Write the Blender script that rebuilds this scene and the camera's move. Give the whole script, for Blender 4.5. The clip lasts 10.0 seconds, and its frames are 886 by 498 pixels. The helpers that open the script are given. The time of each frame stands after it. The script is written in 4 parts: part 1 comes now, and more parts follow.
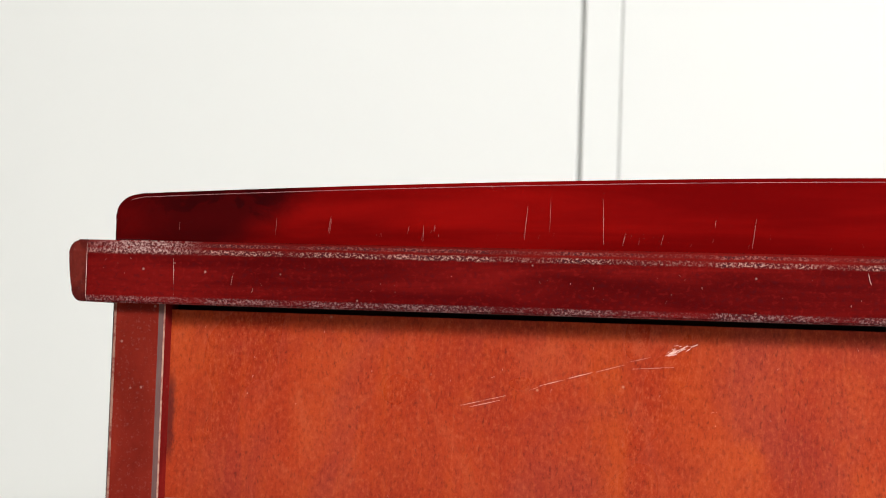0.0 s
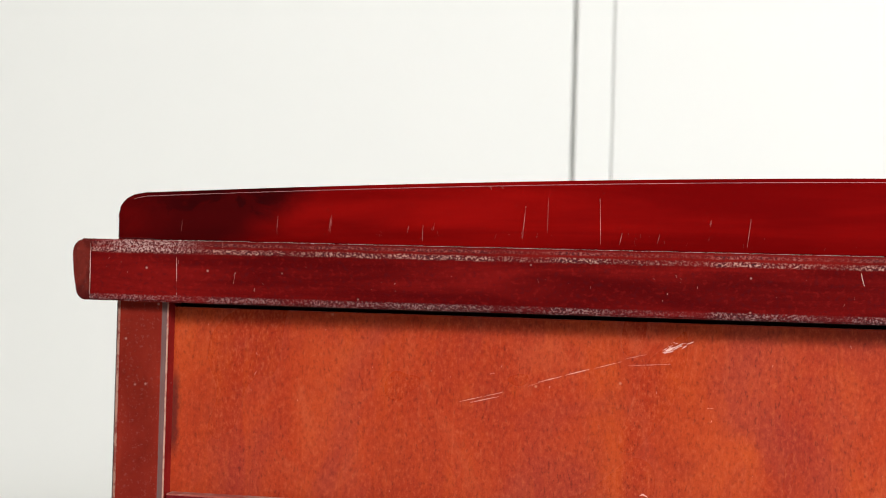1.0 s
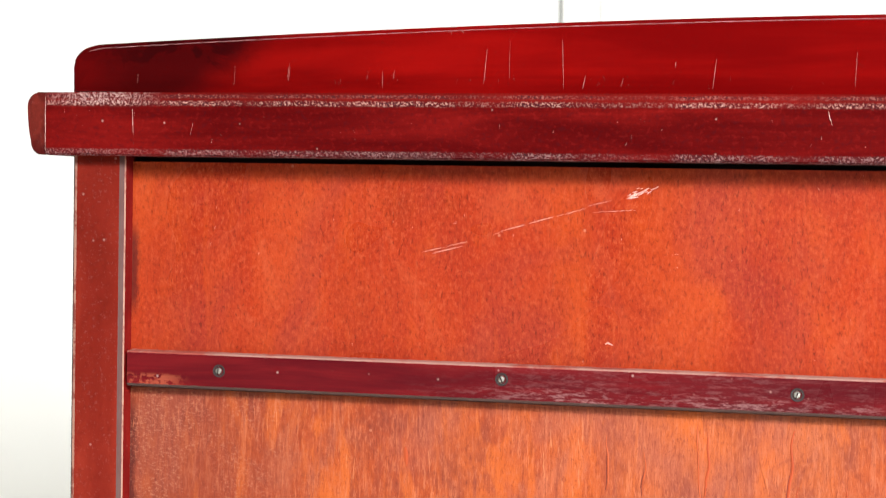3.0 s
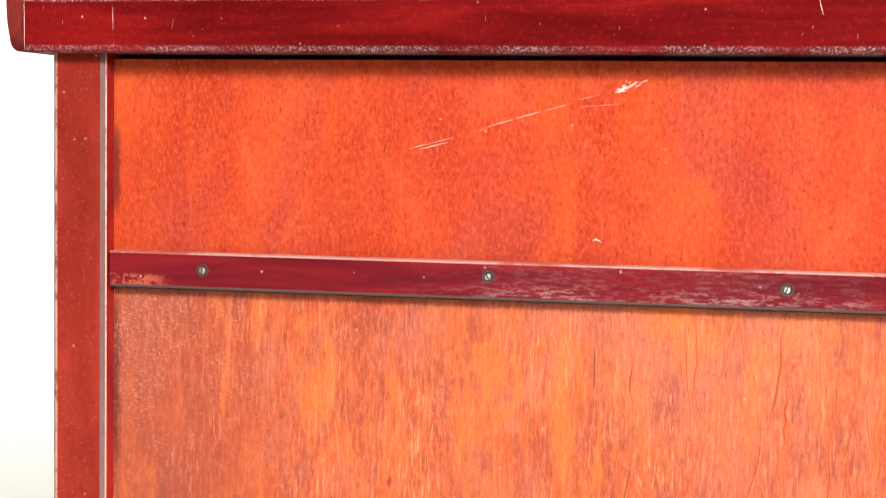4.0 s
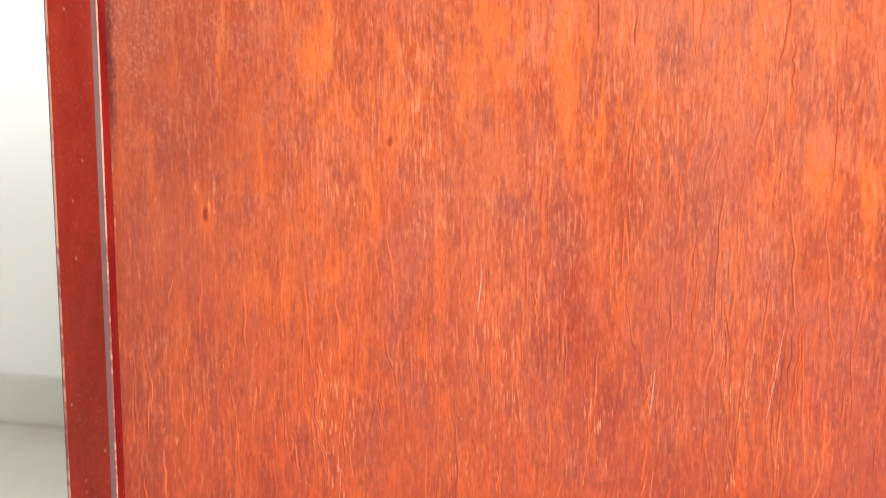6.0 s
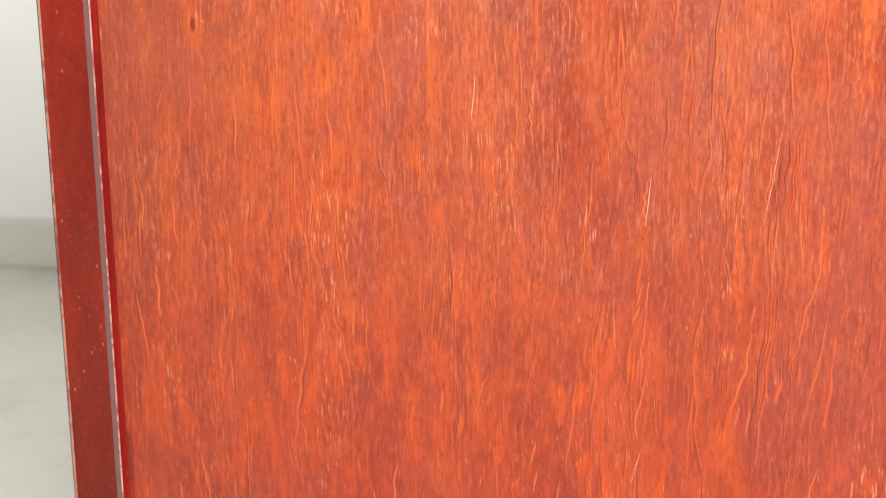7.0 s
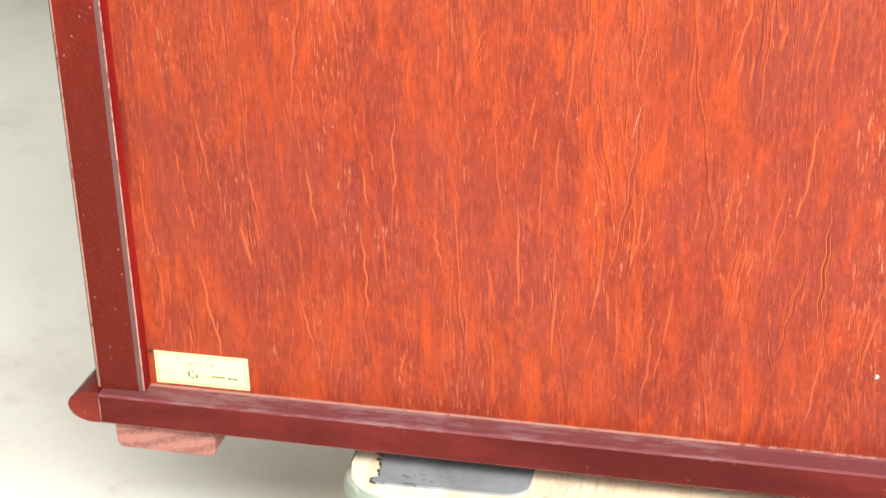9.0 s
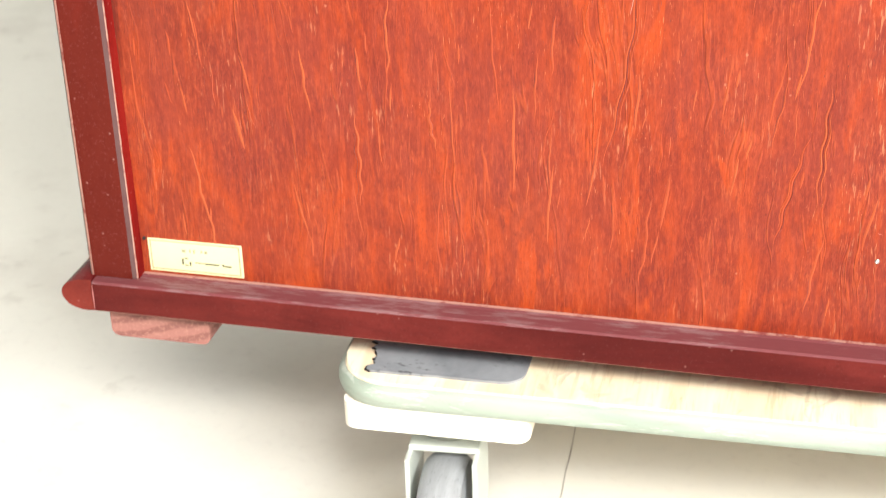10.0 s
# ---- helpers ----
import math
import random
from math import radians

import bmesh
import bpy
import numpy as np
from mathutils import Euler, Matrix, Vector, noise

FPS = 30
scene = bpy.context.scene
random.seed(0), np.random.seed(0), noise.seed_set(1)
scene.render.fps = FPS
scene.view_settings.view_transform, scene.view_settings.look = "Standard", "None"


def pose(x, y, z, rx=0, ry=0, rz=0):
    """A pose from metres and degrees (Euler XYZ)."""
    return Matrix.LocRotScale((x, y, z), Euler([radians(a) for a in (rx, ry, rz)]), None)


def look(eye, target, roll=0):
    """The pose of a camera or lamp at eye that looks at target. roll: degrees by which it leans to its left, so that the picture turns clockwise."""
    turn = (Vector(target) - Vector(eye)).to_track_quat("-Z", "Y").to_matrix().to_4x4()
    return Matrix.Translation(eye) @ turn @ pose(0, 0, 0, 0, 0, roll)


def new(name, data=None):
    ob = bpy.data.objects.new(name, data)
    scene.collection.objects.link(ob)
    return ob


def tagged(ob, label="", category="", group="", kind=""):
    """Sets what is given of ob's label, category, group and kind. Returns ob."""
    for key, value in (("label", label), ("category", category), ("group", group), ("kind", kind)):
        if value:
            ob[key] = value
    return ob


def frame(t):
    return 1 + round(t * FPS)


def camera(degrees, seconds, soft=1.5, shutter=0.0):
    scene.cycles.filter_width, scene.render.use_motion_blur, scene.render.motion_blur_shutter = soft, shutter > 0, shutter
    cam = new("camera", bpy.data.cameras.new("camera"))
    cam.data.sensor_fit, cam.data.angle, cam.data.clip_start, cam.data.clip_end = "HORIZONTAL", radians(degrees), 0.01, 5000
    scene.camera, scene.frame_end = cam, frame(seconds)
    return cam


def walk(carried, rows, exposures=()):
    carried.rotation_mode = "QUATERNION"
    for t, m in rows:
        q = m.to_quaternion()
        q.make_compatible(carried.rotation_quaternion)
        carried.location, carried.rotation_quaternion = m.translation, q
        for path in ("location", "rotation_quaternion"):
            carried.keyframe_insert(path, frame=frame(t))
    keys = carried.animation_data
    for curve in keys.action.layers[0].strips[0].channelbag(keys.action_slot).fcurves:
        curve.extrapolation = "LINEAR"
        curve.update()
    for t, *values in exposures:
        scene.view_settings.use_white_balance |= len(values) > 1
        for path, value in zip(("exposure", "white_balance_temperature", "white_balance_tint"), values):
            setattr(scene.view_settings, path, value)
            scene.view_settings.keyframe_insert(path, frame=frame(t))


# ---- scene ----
cam = camera(28.6, 10.0, soft=1.05, shutter=0.4)
cam.data.dof.use_dof, cam.data.dof.focus_distance, cam.data.dof.aperture_fstop = True, 0.84, 16.0
PATH = [
    (0, (0.3742, -0.8367, 0.8200), (-0.0951, 1.0967, 0.9150), 1.94),
    (0.5, (0.3719, -0.8455, 0.8317), (-0.0907, 1.0992, 0.8949), 1.63),
    (1, (0.3728, -0.8505, 0.8465), (-0.0877, 1.0955, 0.8781), 1.57),
    (1.5, (0.3768, -0.8485, 0.8436), (-0.0856, 1.0970, 0.8762), 1.06),
    (2, (0.3795, -0.8412, 0.8330), (-0.0816, 1.1048, 0.8059), 1.16),
    (2.2, (0.3820, -0.8383, 0.8283), (-0.0816, 1.1069, 0.7945), 1.22),
    (3.5, (0.3941, -0.8224, 0.8013), (-0.0700, 1.1208, 0.7094), 0.80),
    (4, (0.3958, -0.8165, 0.7906), (-0.0683, 1.1246, 0.6608), 0.82),
    (4.5, (0.3948, -0.8182, 0.7827), (-0.0619, 1.1214, 0.6111), 0.71),
    (5, (0.3943, -0.8164, 0.7723), (-0.0672, 1.1150, 0.5341), 0.34),
    (5.5, (0.3940, -0.8134, 0.7636), (-0.0648, 1.1082, 0.4520), 0.28),
    (5.7, (0.3944, -0.8094, 0.7583), (-0.0646, 1.1034, 0.3972), 0.17),
    (6.8, (0.3990, -0.7964, 0.7288), (-0.0585, 1.0692, 0.1721), -0.46),
    (7, (0.3974, -0.7972, 0.7246), (-0.0524, 1.0608, 0.1366), -0.53),
    (7.5, (0.3933, -0.8001, 0.7059), (-0.0386, 1.0305, 0.0257), -0.94),
    (8, (0.4000, -0.7970, 0.6898), (-0.0487, 0.9988, -0.0675), -1.25),
    (8.5, (0.4093, -0.7905, 0.6785), (-0.0571, 0.9785, -0.1297), -1.34),
    (9, (0.4088, -0.7908, 0.6714), (-0.0482, 0.9603, -0.1800), -1.79),
    (9.5, (0.4161, -0.7906, 0.6578), (-0.0442, 0.9397, -0.2334), -2.05),
    (10, (0.4210, -0.7876, 0.6429), (-0.0525, 0.9238, -0.2774), -2.02),
]
walk(cam, [(t, look(eye, aim, roll)) for t, eye, aim, roll in PATH],
     exposures=[(0.0, -0.95), (1.2, -0.95), (2.0, -1.08), (2.2, -1.06), (3.4, -0.08), (4.0, 0.06), (5.0, -0.06), (5.7, -0.14), (6.8, -0.28), (7.5, -0.10), (8.5, -0.03), (10.0, -0.04)])

# ---------------------------------------------------------------- light
def lamp(name, m, energy, color, sx, sy):
    d = bpy.data.lights.new(name, "AREA")
    d.shape, d.size, d.size_y, d.energy, d.color = "RECTANGLE", sx, sy, energy, color
    ob = new(name, d)
    ob.matrix_world = m
    return ob


world = bpy.data.worlds.new("world")
scene.world = world
world.use_nodes = True
wt = world.node_tree
sky = wt.nodes.new("ShaderNodeTexSky")
sky.sky_type, sky.sun_disc, sky.sun_elevation, sky.sun_rotation = "NISHITA", False, radians(40), radians(200)
wt.links.new(sky.outputs[0], wt.nodes["Background"].inputs[0])
wt.nodes["Background"].inputs[1].default_value = 0.08
# daylight through the high window in the east wall, and a ceiling panel on the camera's side
lamp("window_light", look((2.28, -2.15, 2.00), (0.1, 0.1, 0.3)), 262, (0.985, 0.99, 1.0), 1.5, 0.8)
lamp("ceiling_light", look((1.0, -2.5, 2.45), (0.1, 0.0, 0.4)), 165, (1.0, 0.97, 0.92), 1.2, 0.5)


# ---------------------------------------------------------------- materials
class Nodes:
    """A short hand for a principled material and its nodes."""

    def __init__(self, name, offset=(0, 0, 0)):
        self.m = bpy.data.materials.new(name)
        self.m.use_nodes = True
        self.t = self.m.node_tree
        self.b = self.t.nodes["Principled BSDF"]
        self.tc = self.t.nodes.new("ShaderNodeTexCoord")
        self.at = self.map(self.tc.outputs["Object"], loc=offset)

    def link(self, a, sock):
        if hasattr(a, "links") or isinstance(a, bpy.types.NodeSocket):
            self.t.links.new(a, sock)
        else:
            sock.default_value = (*a, 1) if isinstance(a, tuple) and len(a) == 3 and sock.type == "RGBA" else a

    def map(self, vec, scale=(1, 1, 1), loc=(0, 0, 0)):
        n = self.t.nodes.new("ShaderNodeMapping")
        self.t.links.new(vec, n.inputs["Vector"])
        n.inputs["Scale"].default_value, n.inputs["Location"].default_value = scale, loc
        return n.outputs[0]

    def noise(self, scale=(1, 1, 1), detail=4, rough=0.55, distort=0.0, vec=None, shift=(0, 0, 0)):
        n = self.t.nodes.new("ShaderNodeTexNoise")
        self.t.links.new(self.map(vec or self.at, scale, shift), n.inputs["Vector"])
        n.inputs["Scale"].default_value = 1
        n.inputs["Detail"].default_value, n.inputs["Roughness"].default_value, n.inputs["Distortion"].default_value = detail, rough, distort
        return n.outputs[0]

    def dots(self, scale):
        n = self.t.nodes.new("ShaderNodeTexVoronoi")
        self.t.links.new(self.map(self.at, scale), n.inputs["Vector"])
        n.inputs["Scale"].default_value = 1
        return n.outputs["Distance"], n.outputs["Color"]

    def math(self, op, a, b=0.0, clamp=False):
        n = self.t.nodes.new("ShaderNodeMath")
        n.operation, n.use_clamp = op, clamp
        self.link(a, n.inputs[0]), self.link(b, n.inputs[1])
        return n.outputs[0]

    def step(self, v, lo, hi, to=(0.0, 1.0)):
        n = self.t.nodes.new("ShaderNodeMapRange")
        n.interpolation_type = "SMOOTHSTEP"
        self.link(v, n.inputs["Value"])
        n.inputs["From Min"].default_value, n.inputs["From Max"].default_value = lo, hi
        n.inputs["To Min"].default_value, n.inputs["To Max"].default_value = to
        return n.outputs["Result"]

    def mul(self, *vs):
        out = vs[0]
        for v in vs[1:]:
            out = self.math("MULTIPLY", out, v)
        return out

    def ramp(self, v, *stops):
        n = self.t.nodes.new("ShaderNodeValToRGB")
        self.link(v, n.inputs[0])
        e = n.color_ramp.elements
        while len(e) < len(stops):
            e.new(0.5)
        for el, (p, c) in zip(e, stops):
            el.position, el.color = p, (*c, 1)
        return n.outputs[0]

    def mix(self, f, a, b, blend="MIX"):
        n = self.t.nodes.new("ShaderNodeMix")
        n.data_type, n.blend_type = "RGBA", blend
        self.link(f, n.inputs[0]), self.link(a, n.inputs[6]), self.link(b, n.inputs[7])
        return n.outputs[2]

    def xyz(self, vec=None):
        n = self.t.nodes.new("ShaderNodeSeparateXYZ")
        self.t.links.new(vec or self.at, n.inputs[0])
        return n.outputs

    def bump(self, h, strength, dist):
        n = self.t.nodes.new("ShaderNodeBump")
        n.inputs["Strength"].default_value, n.inputs["Distance"].default_value = strength, dist
        self.t.links.new(h, n.inputs["Height"])
        self.t.links.new(n.outputs[0], self.b.inputs["Normal"])

    def finish(self, color, rough=0.5, coat=0.0, metal=0.0, spec=0.5):
        self.link(color, self.b.inputs["Base Color"])
        self.link(rough, self.b.inputs["Roughness"])
        self.b.inputs["Coat Weight"].default_value, self.b.inputs["Coat Roughness"].default_value = coat, 0.1
        self.b.inputs["Metallic"].default_value = metal
        self.b.inputs["Specular IOR Level"].default_value = spec
        return self.m


BASE = (0.434, 0.19, 0.1475)   # the cabinet's foot print centre, on the dolly's deck


def panel_wood(name, lower):
    """Red-stained veneer, grain upright; the lower sheet is rougher, with raised wavy veins."""
    n = Nodes(name, BASE)
    x, y, z = n.xyz()
    big = n.noise((7, 1, 4.5), 3, 0.5, 0.6, shift=(3.1, 0, 1.7) if lower else (0.4, 0, 0.2))
    zone = n.noise((14, 1, 3.2), 3, 0.55, 0.6, shift=(5, 0, 2))
    cloud = n.noise((19, 1, 13), 6, 0.62, 1.2, shift=(2, 0, 6))
    mid = n.noise((34, 1, 21), 5, 0.66, 1.2)
    blot = n.noise((90, 1, 48), 4, 0.66, 0.6, shift=(6, 0, 1))
    fine = n.noise((560, 1, 150 if lower else 300), 5, 0.82, 0.3)
    streak = n.noise((85, 1, 15.0), 5, 0.68, 1.0)
    long = n.noise((300, 1, 30), 4, 0.68, 0.5, shift=(3, 0, 9))
    speck = n.noise((1300, 1, 700), 2, 0.6)
    if lower:
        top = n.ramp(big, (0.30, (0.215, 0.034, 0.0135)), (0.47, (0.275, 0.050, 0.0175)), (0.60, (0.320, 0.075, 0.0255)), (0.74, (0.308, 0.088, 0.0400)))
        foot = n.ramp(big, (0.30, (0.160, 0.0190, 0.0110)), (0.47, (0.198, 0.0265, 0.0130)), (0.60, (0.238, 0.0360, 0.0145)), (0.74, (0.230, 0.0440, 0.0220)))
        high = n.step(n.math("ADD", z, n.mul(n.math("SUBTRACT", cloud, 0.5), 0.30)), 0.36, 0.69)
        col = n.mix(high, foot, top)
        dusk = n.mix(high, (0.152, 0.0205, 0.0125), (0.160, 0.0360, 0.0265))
        veil = n.mix(high, (0.320, 0.0600, 0.0280), (0.375, 0.1200, 0.0680))
        hot = n.mix(high, (0.365, 0.0520, 0.0095), (0.415, 0.0950, 0.0210))
        deep = (0.10, 0.014, 0.011)
    else:
        col = n.ramp(big, (0.30, (0.245, 0.0200, 0.0072)), (0.48, (0.300, 0.0270, 0.0085)), (0.60, (0.350, 0.0410, 0.0105)), (0.75, (0.340, 0.0480, 0.0170)))
        dusk, veil, hot, deep = (0.190, 0.0140, 0.0090), (0.390, 0.072, 0.031), (0.405, 0.058, 0.010), (0.085, 0.009, 0.006)
    # soft clouds of thicker, thinner and bloomed stain
    col = n.mix(n.step(zone, 0.44, 0.68, (0, 0.65 if lower else 0.50)), col, hot)
    col = n.mix(n.step(cloud, 0.46, 0.66, (0, 0.62 if lower else 0.30)), col, dusk)
    col = n.mix(n.step(cloud, 0.48, 0.32, (0, 0.60 if lower else 0.38)), col, veil)
    col = n.mix(n.step(mid, 0.48, 0.68, (0, 0.60 if lower else 0.22)), col, dusk)
    col = n.mix(n.step(mid, 0.46, 0.28, (0, 0.45 if lower else 0.30)), col, hot)
    col = n.mix(n.step(blot, 0.52, 0.74, (0, 0.22 if lower else 0.12)), col, dusk)
    # broad mauve bloom, and in the lower sheet pointed orange flames between it
    haze = n.math("ADD", n.noise((11, 1, 8), 4, 0.6, 0.7, shift=(7, 0, 3)), n.step(x, 0.24, 0.46, (0, 0.07)))
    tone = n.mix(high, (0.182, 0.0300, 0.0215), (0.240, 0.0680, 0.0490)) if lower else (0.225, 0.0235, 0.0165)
    col = n.mix(n.step(haze, 0.46, 0.66, (0, 0.72 if lower else 0.62)), col, tone)
    if lower:
        flame = n.noise((62, 1, 15), 3, 0.55, 0.9, shift=(5, 0, 5))
        col = n.mix(n.mul(n.step(flame, 0.53, 0.64), n.step(haze, 0.60, 0.42, (0.15, 1.0)), 0.75), col, hot)
        col = n.mix(n.mul(n.step(flame, 0.43, 0.33), 0.35), col, dusk)
        # the stile end of the sheet took more stain
        end = n.step(n.math("ADD", x, n.mul(n.math("SUBTRACT", cloud, 0.5), 0.14)), 0.135, 0.045)
        col = n.mix(n.mul(end, n.step(z, 0.27, 0.36), n.step(z, 0.58, 0.50), 0.45), col, (0.125, 0.0235, 0.0165))
    # grain: flames, long fibres, and short upright pores
    col = n.mix(n.step(streak, 0.48, 0.70, (0, 0.48 if lower else 0.22)), col, hot)
    col = n.mix(n.step(streak, 0.44, 0.28, (0, 0.40 if lower else 0.10)), col, dusk)
    col = n.mix(n.step(long, 0.53, 0.70, (0, 0.24 if lower else 0.14)), col, dusk)
    col = n.mix(n.step(long, 0.46, 0.30, (0, 0.45 if lower else 0.20)), col, veil)
    thread = n.noise((640, 1, 70), 3, 0.7, 0.25, shift=(4, 0, 3))
    where = n.step(n.noise((30, 1, 14), 3, 0.6, 0.6, shift=(6, 0, 7)), 0.40, 0.60, (0.15, 1.0))
    if lower:
        col = n.mix(n.mul(n.step(thread, 0.53, 0.66), where, 0.60), col, n.mix(high, (0.365, 0.080, 0.030), (0.47, 0.155, 0.080)))
        col = n.mix(n.mul(n.step(thread, 0.46, 0.34), where, 0.28), col, deep)
    col = n.mix(n.step(fine, 0.51, 0.64, (0, 0.34 if lower else 0.42)), col, deep)
    col = n.mix(n.step(fine, 0.49, 0.37, (0, 0.50 if lower else 0.50)), col, veil)
    pores = n.noise((620, 1, 230), 3, 0.7, 0.2, shift=(2, 0, 8))
    col = n.mix(n.mul(n.step(pores, 0.57, 0.64), n.step(n.noise((34, 1, 22), 3, 0.6, shift=(8, 0, 4)), 0.36, 0.60, (0.25, 1.0)), 0.38 if lower else 0.48), col, deep)
    if lower:
        # thicker brown stain towards the upper stile end
        brown = n.mul(n.step(n.math("ADD", x, n.mul(n.math("SUBTRACT", cloud, 0.5), 0.16)), 0.15, 0.05), n.step(n.math("ADD", z, n.mul(n.math("SUBTRACT", mid, 0.5), 0.12)), 0.46, 0.60))
        col = n.mix(n.mul(brown, 0.50), col, (0.150, 0.034, 0.024))
    # stain squeezed out along the frame
    seep = n.math("ADD", x, n.mul(n.math("SUBTRACT", n.noise((120, 1, 70), 4, 0.75), 0.5), 0.0110))
    if lower:
        reach = n.math("MAXIMUM", n.mul(n.step(z, 0.600, 0.64), n.step(z, 0.716, 0.69)), n.mul(n.step(z, 0.30, 0.32), n.step(z, 0.37, 0.35), 0.7))
    else:
        reach = n.mul(n.step(z, 0.745, 0.760), n.step(z, 0.800, 0.785))
    col = n.mix(n.mul(n.step(seep, 0.0342, 0.0300), reach, 0.75), col, (0.045, 0.007, 0.010))
    h = n.math("ADD", n.mul(fine, 0.35), n.mul(speck, 0.2))
    if lower:
        # wavy raised veins, strongest low down and towards the middle of the sheet
        bend = n.noise((9, 1, 7), 3, 0.55)
        lean = n.mul(n.step(x, 0.20, 0.50), n.math("SUBTRACT", 0.55, z), 0.01)
        warp = n.math("ADD", n.math("ADD", x, lean), n.mul(n.math("SUBTRACT", bend, 0.5), 0.040))
        comb = n.t.nodes.new("ShaderNodeCombineXYZ")
        n.link(warp, comb.inputs[0]), n.link(z, comb.inputs[2])
        v = n.noise((50, 1, 4.0), 3, 0.60, 0.1, vec=comb.outputs[0])
        off = n.math("SUBTRACT", v, 0.5)
        line = n.step(n.math("ABSOLUTE", off), 0.016, 0.004)
        v2 = n.noise((95, 1, 7.5), 3, 0.60, 0.1, vec=comb.outputs[0], shift=(7, 0, 3))
        off2 = n.math("SUBTRACT", v2, 0.52)
        line2 = n.step(n.math("ABSOLUTE", off2), 0.022, 0.006)
        patch = n.step(n.noise((46, 1, 11), 3, 0.6, shift=(1, 0, 5)), 0.49, 0.60)
        patch2 = n.step(n.noise((60, 1, 15), 3, 0.6, shift=(9, 0, 2)), 0.50, 0.62)
        low = n.math("MAXIMUM", n.step(z, 0.62, 0.47), n.mul(n.step(x, 0.20, 0.30), n.step(z, 0.72, 0.60)))
        veins = n.mul(n.math("MAXIMUM", n.mul(line, patch), n.mul(line2, patch2, 0.7)), low)
        side = n.mul(n.step(n.math("ABSOLUTE", n.math("SUBTRACT", off, 0.024)), 0.018, 0.006), patch, low)
        side2 = n.mul(n.step(n.math("ABSOLUTE", n.math("SUBTRACT", off, -0.022)), 0.012, 0.004), patch, low)
        col = n.mix(n.mul(side, 0.25), col, dusk)
        col = n.mix(n.mul(veins, 0.30), col, n.mix(0.25, hot, (0.50, 0.14, 0.05)))
        col = n.mix(n.mul(side2, n.step(blot, 0.48, 0.62), 0.20), col, n.mix(high, (0.46, 0.13, 0.070), (0.56, 0.24, 0.14)))
        # pale chafing: short upright flecks, and a hatched patch high up by the stile
        chalk = n.mul(n.step(n.noise((700, 1, 90), 2, 0.6, shift=(2, 0, 2)), 0.56, 0.68), n.step(n.noise((30, 1, 9), 3, 0.6, shift=(4, 0, 8)), 0.52, 0.64))
        col = n.mix(n.mul(chalk, 0.50), col, (0.52, 0.22, 0.12))
        hatch = n.mul(n.step(n.noise((420, 1, 900), 3, 0.75, 0.3), 0.50, 0.64), n.step(x, 0.17, 0.06), n.step(z, 0.58, 0.66), n.step(mid, 0.40, 0.58))
        col = n.mix(n.mul(hatch, 0.35), col, (0.44, 0.21, 0.15))
        # three small dark knots
        for kx, kz, dark in ((0.0783, 0.5800, 0.9), (0.1455, 0.5590, 0.45), (0.1752, 0.6200, 0.75)):
            dx, dz = n.math("SUBTRACT", x, kx), n.math("SUBTRACT", z, kz)
            r = n.math("SQRT", n.math("ADD", n.mul(dx, dx, 5.0), n.mul(dz, dz)))
            wob = n.math("ADD", r, n.mul(n.math("SUBTRACT", n.noise((160, 1, 90), 3, 0.6), 0.5), 0.016))
            col = n.mix(n.step(wob, 0.017, 0.005, (0, 0.30)), col, hot)
            col = n.mix(n.step(wob, 0.0046, 0.0015, (0, dark)), col, (0.13, 0.016, 0.012))
        h = n.math("ADD", h, n.mul(veins, 0.6))
        h = n.math("SUBTRACT", h, n.mul(side, 0.3))
        h = n.math("ADD", h, n.mul(mid, 0.8))
        rough = n.step(big, 0.3, 0.7, (0.30, 0.44))
    else:
        rough = n.step(big, 0.3, 0.7, (0.24, 0.36))
    d, c = n.dots((95, 1, 95))
    keep = n.step(n.xyz(c)[0], 0.84, 0.86)
    col = n.mix(n.mul(n.step(d, 0.09, 0.04), keep, 0.30), col, (0.56, 0.28, 0.20))
    col = n.mix(1.0, col, (0.96, 0.89, 0.80) if lower else (0.86, 0.92, 0.88), "MULTIPLY")
    n.bump(n.math("ADD", h, n.mul(thread, 0.4)) if lower else h, 0.6 if lower else 0.45, 0.0008 if lower else 0.0003)
    return n.finish(col, rough, spec=0.17)


def vein_wood(name, a, b, rough=0.42):
    """Thin raised fibres: each one its own tone between two stains."""
    n = Nodes(name, BASE)
    geo = n.t.nodes.new("ShaderNodeNewGeometry")
    f = n.noise((300, 1, 60), 3, 0.6)
    col = n.mix(geo.outputs["Random Per Island"], a, b)
    col = n.mix(n.step(f, 0.50, 0.70, (0, 0.5)), col, tuple(c * 0.6 for c in a))
    return n.finish(col, rough, spec=0.25)


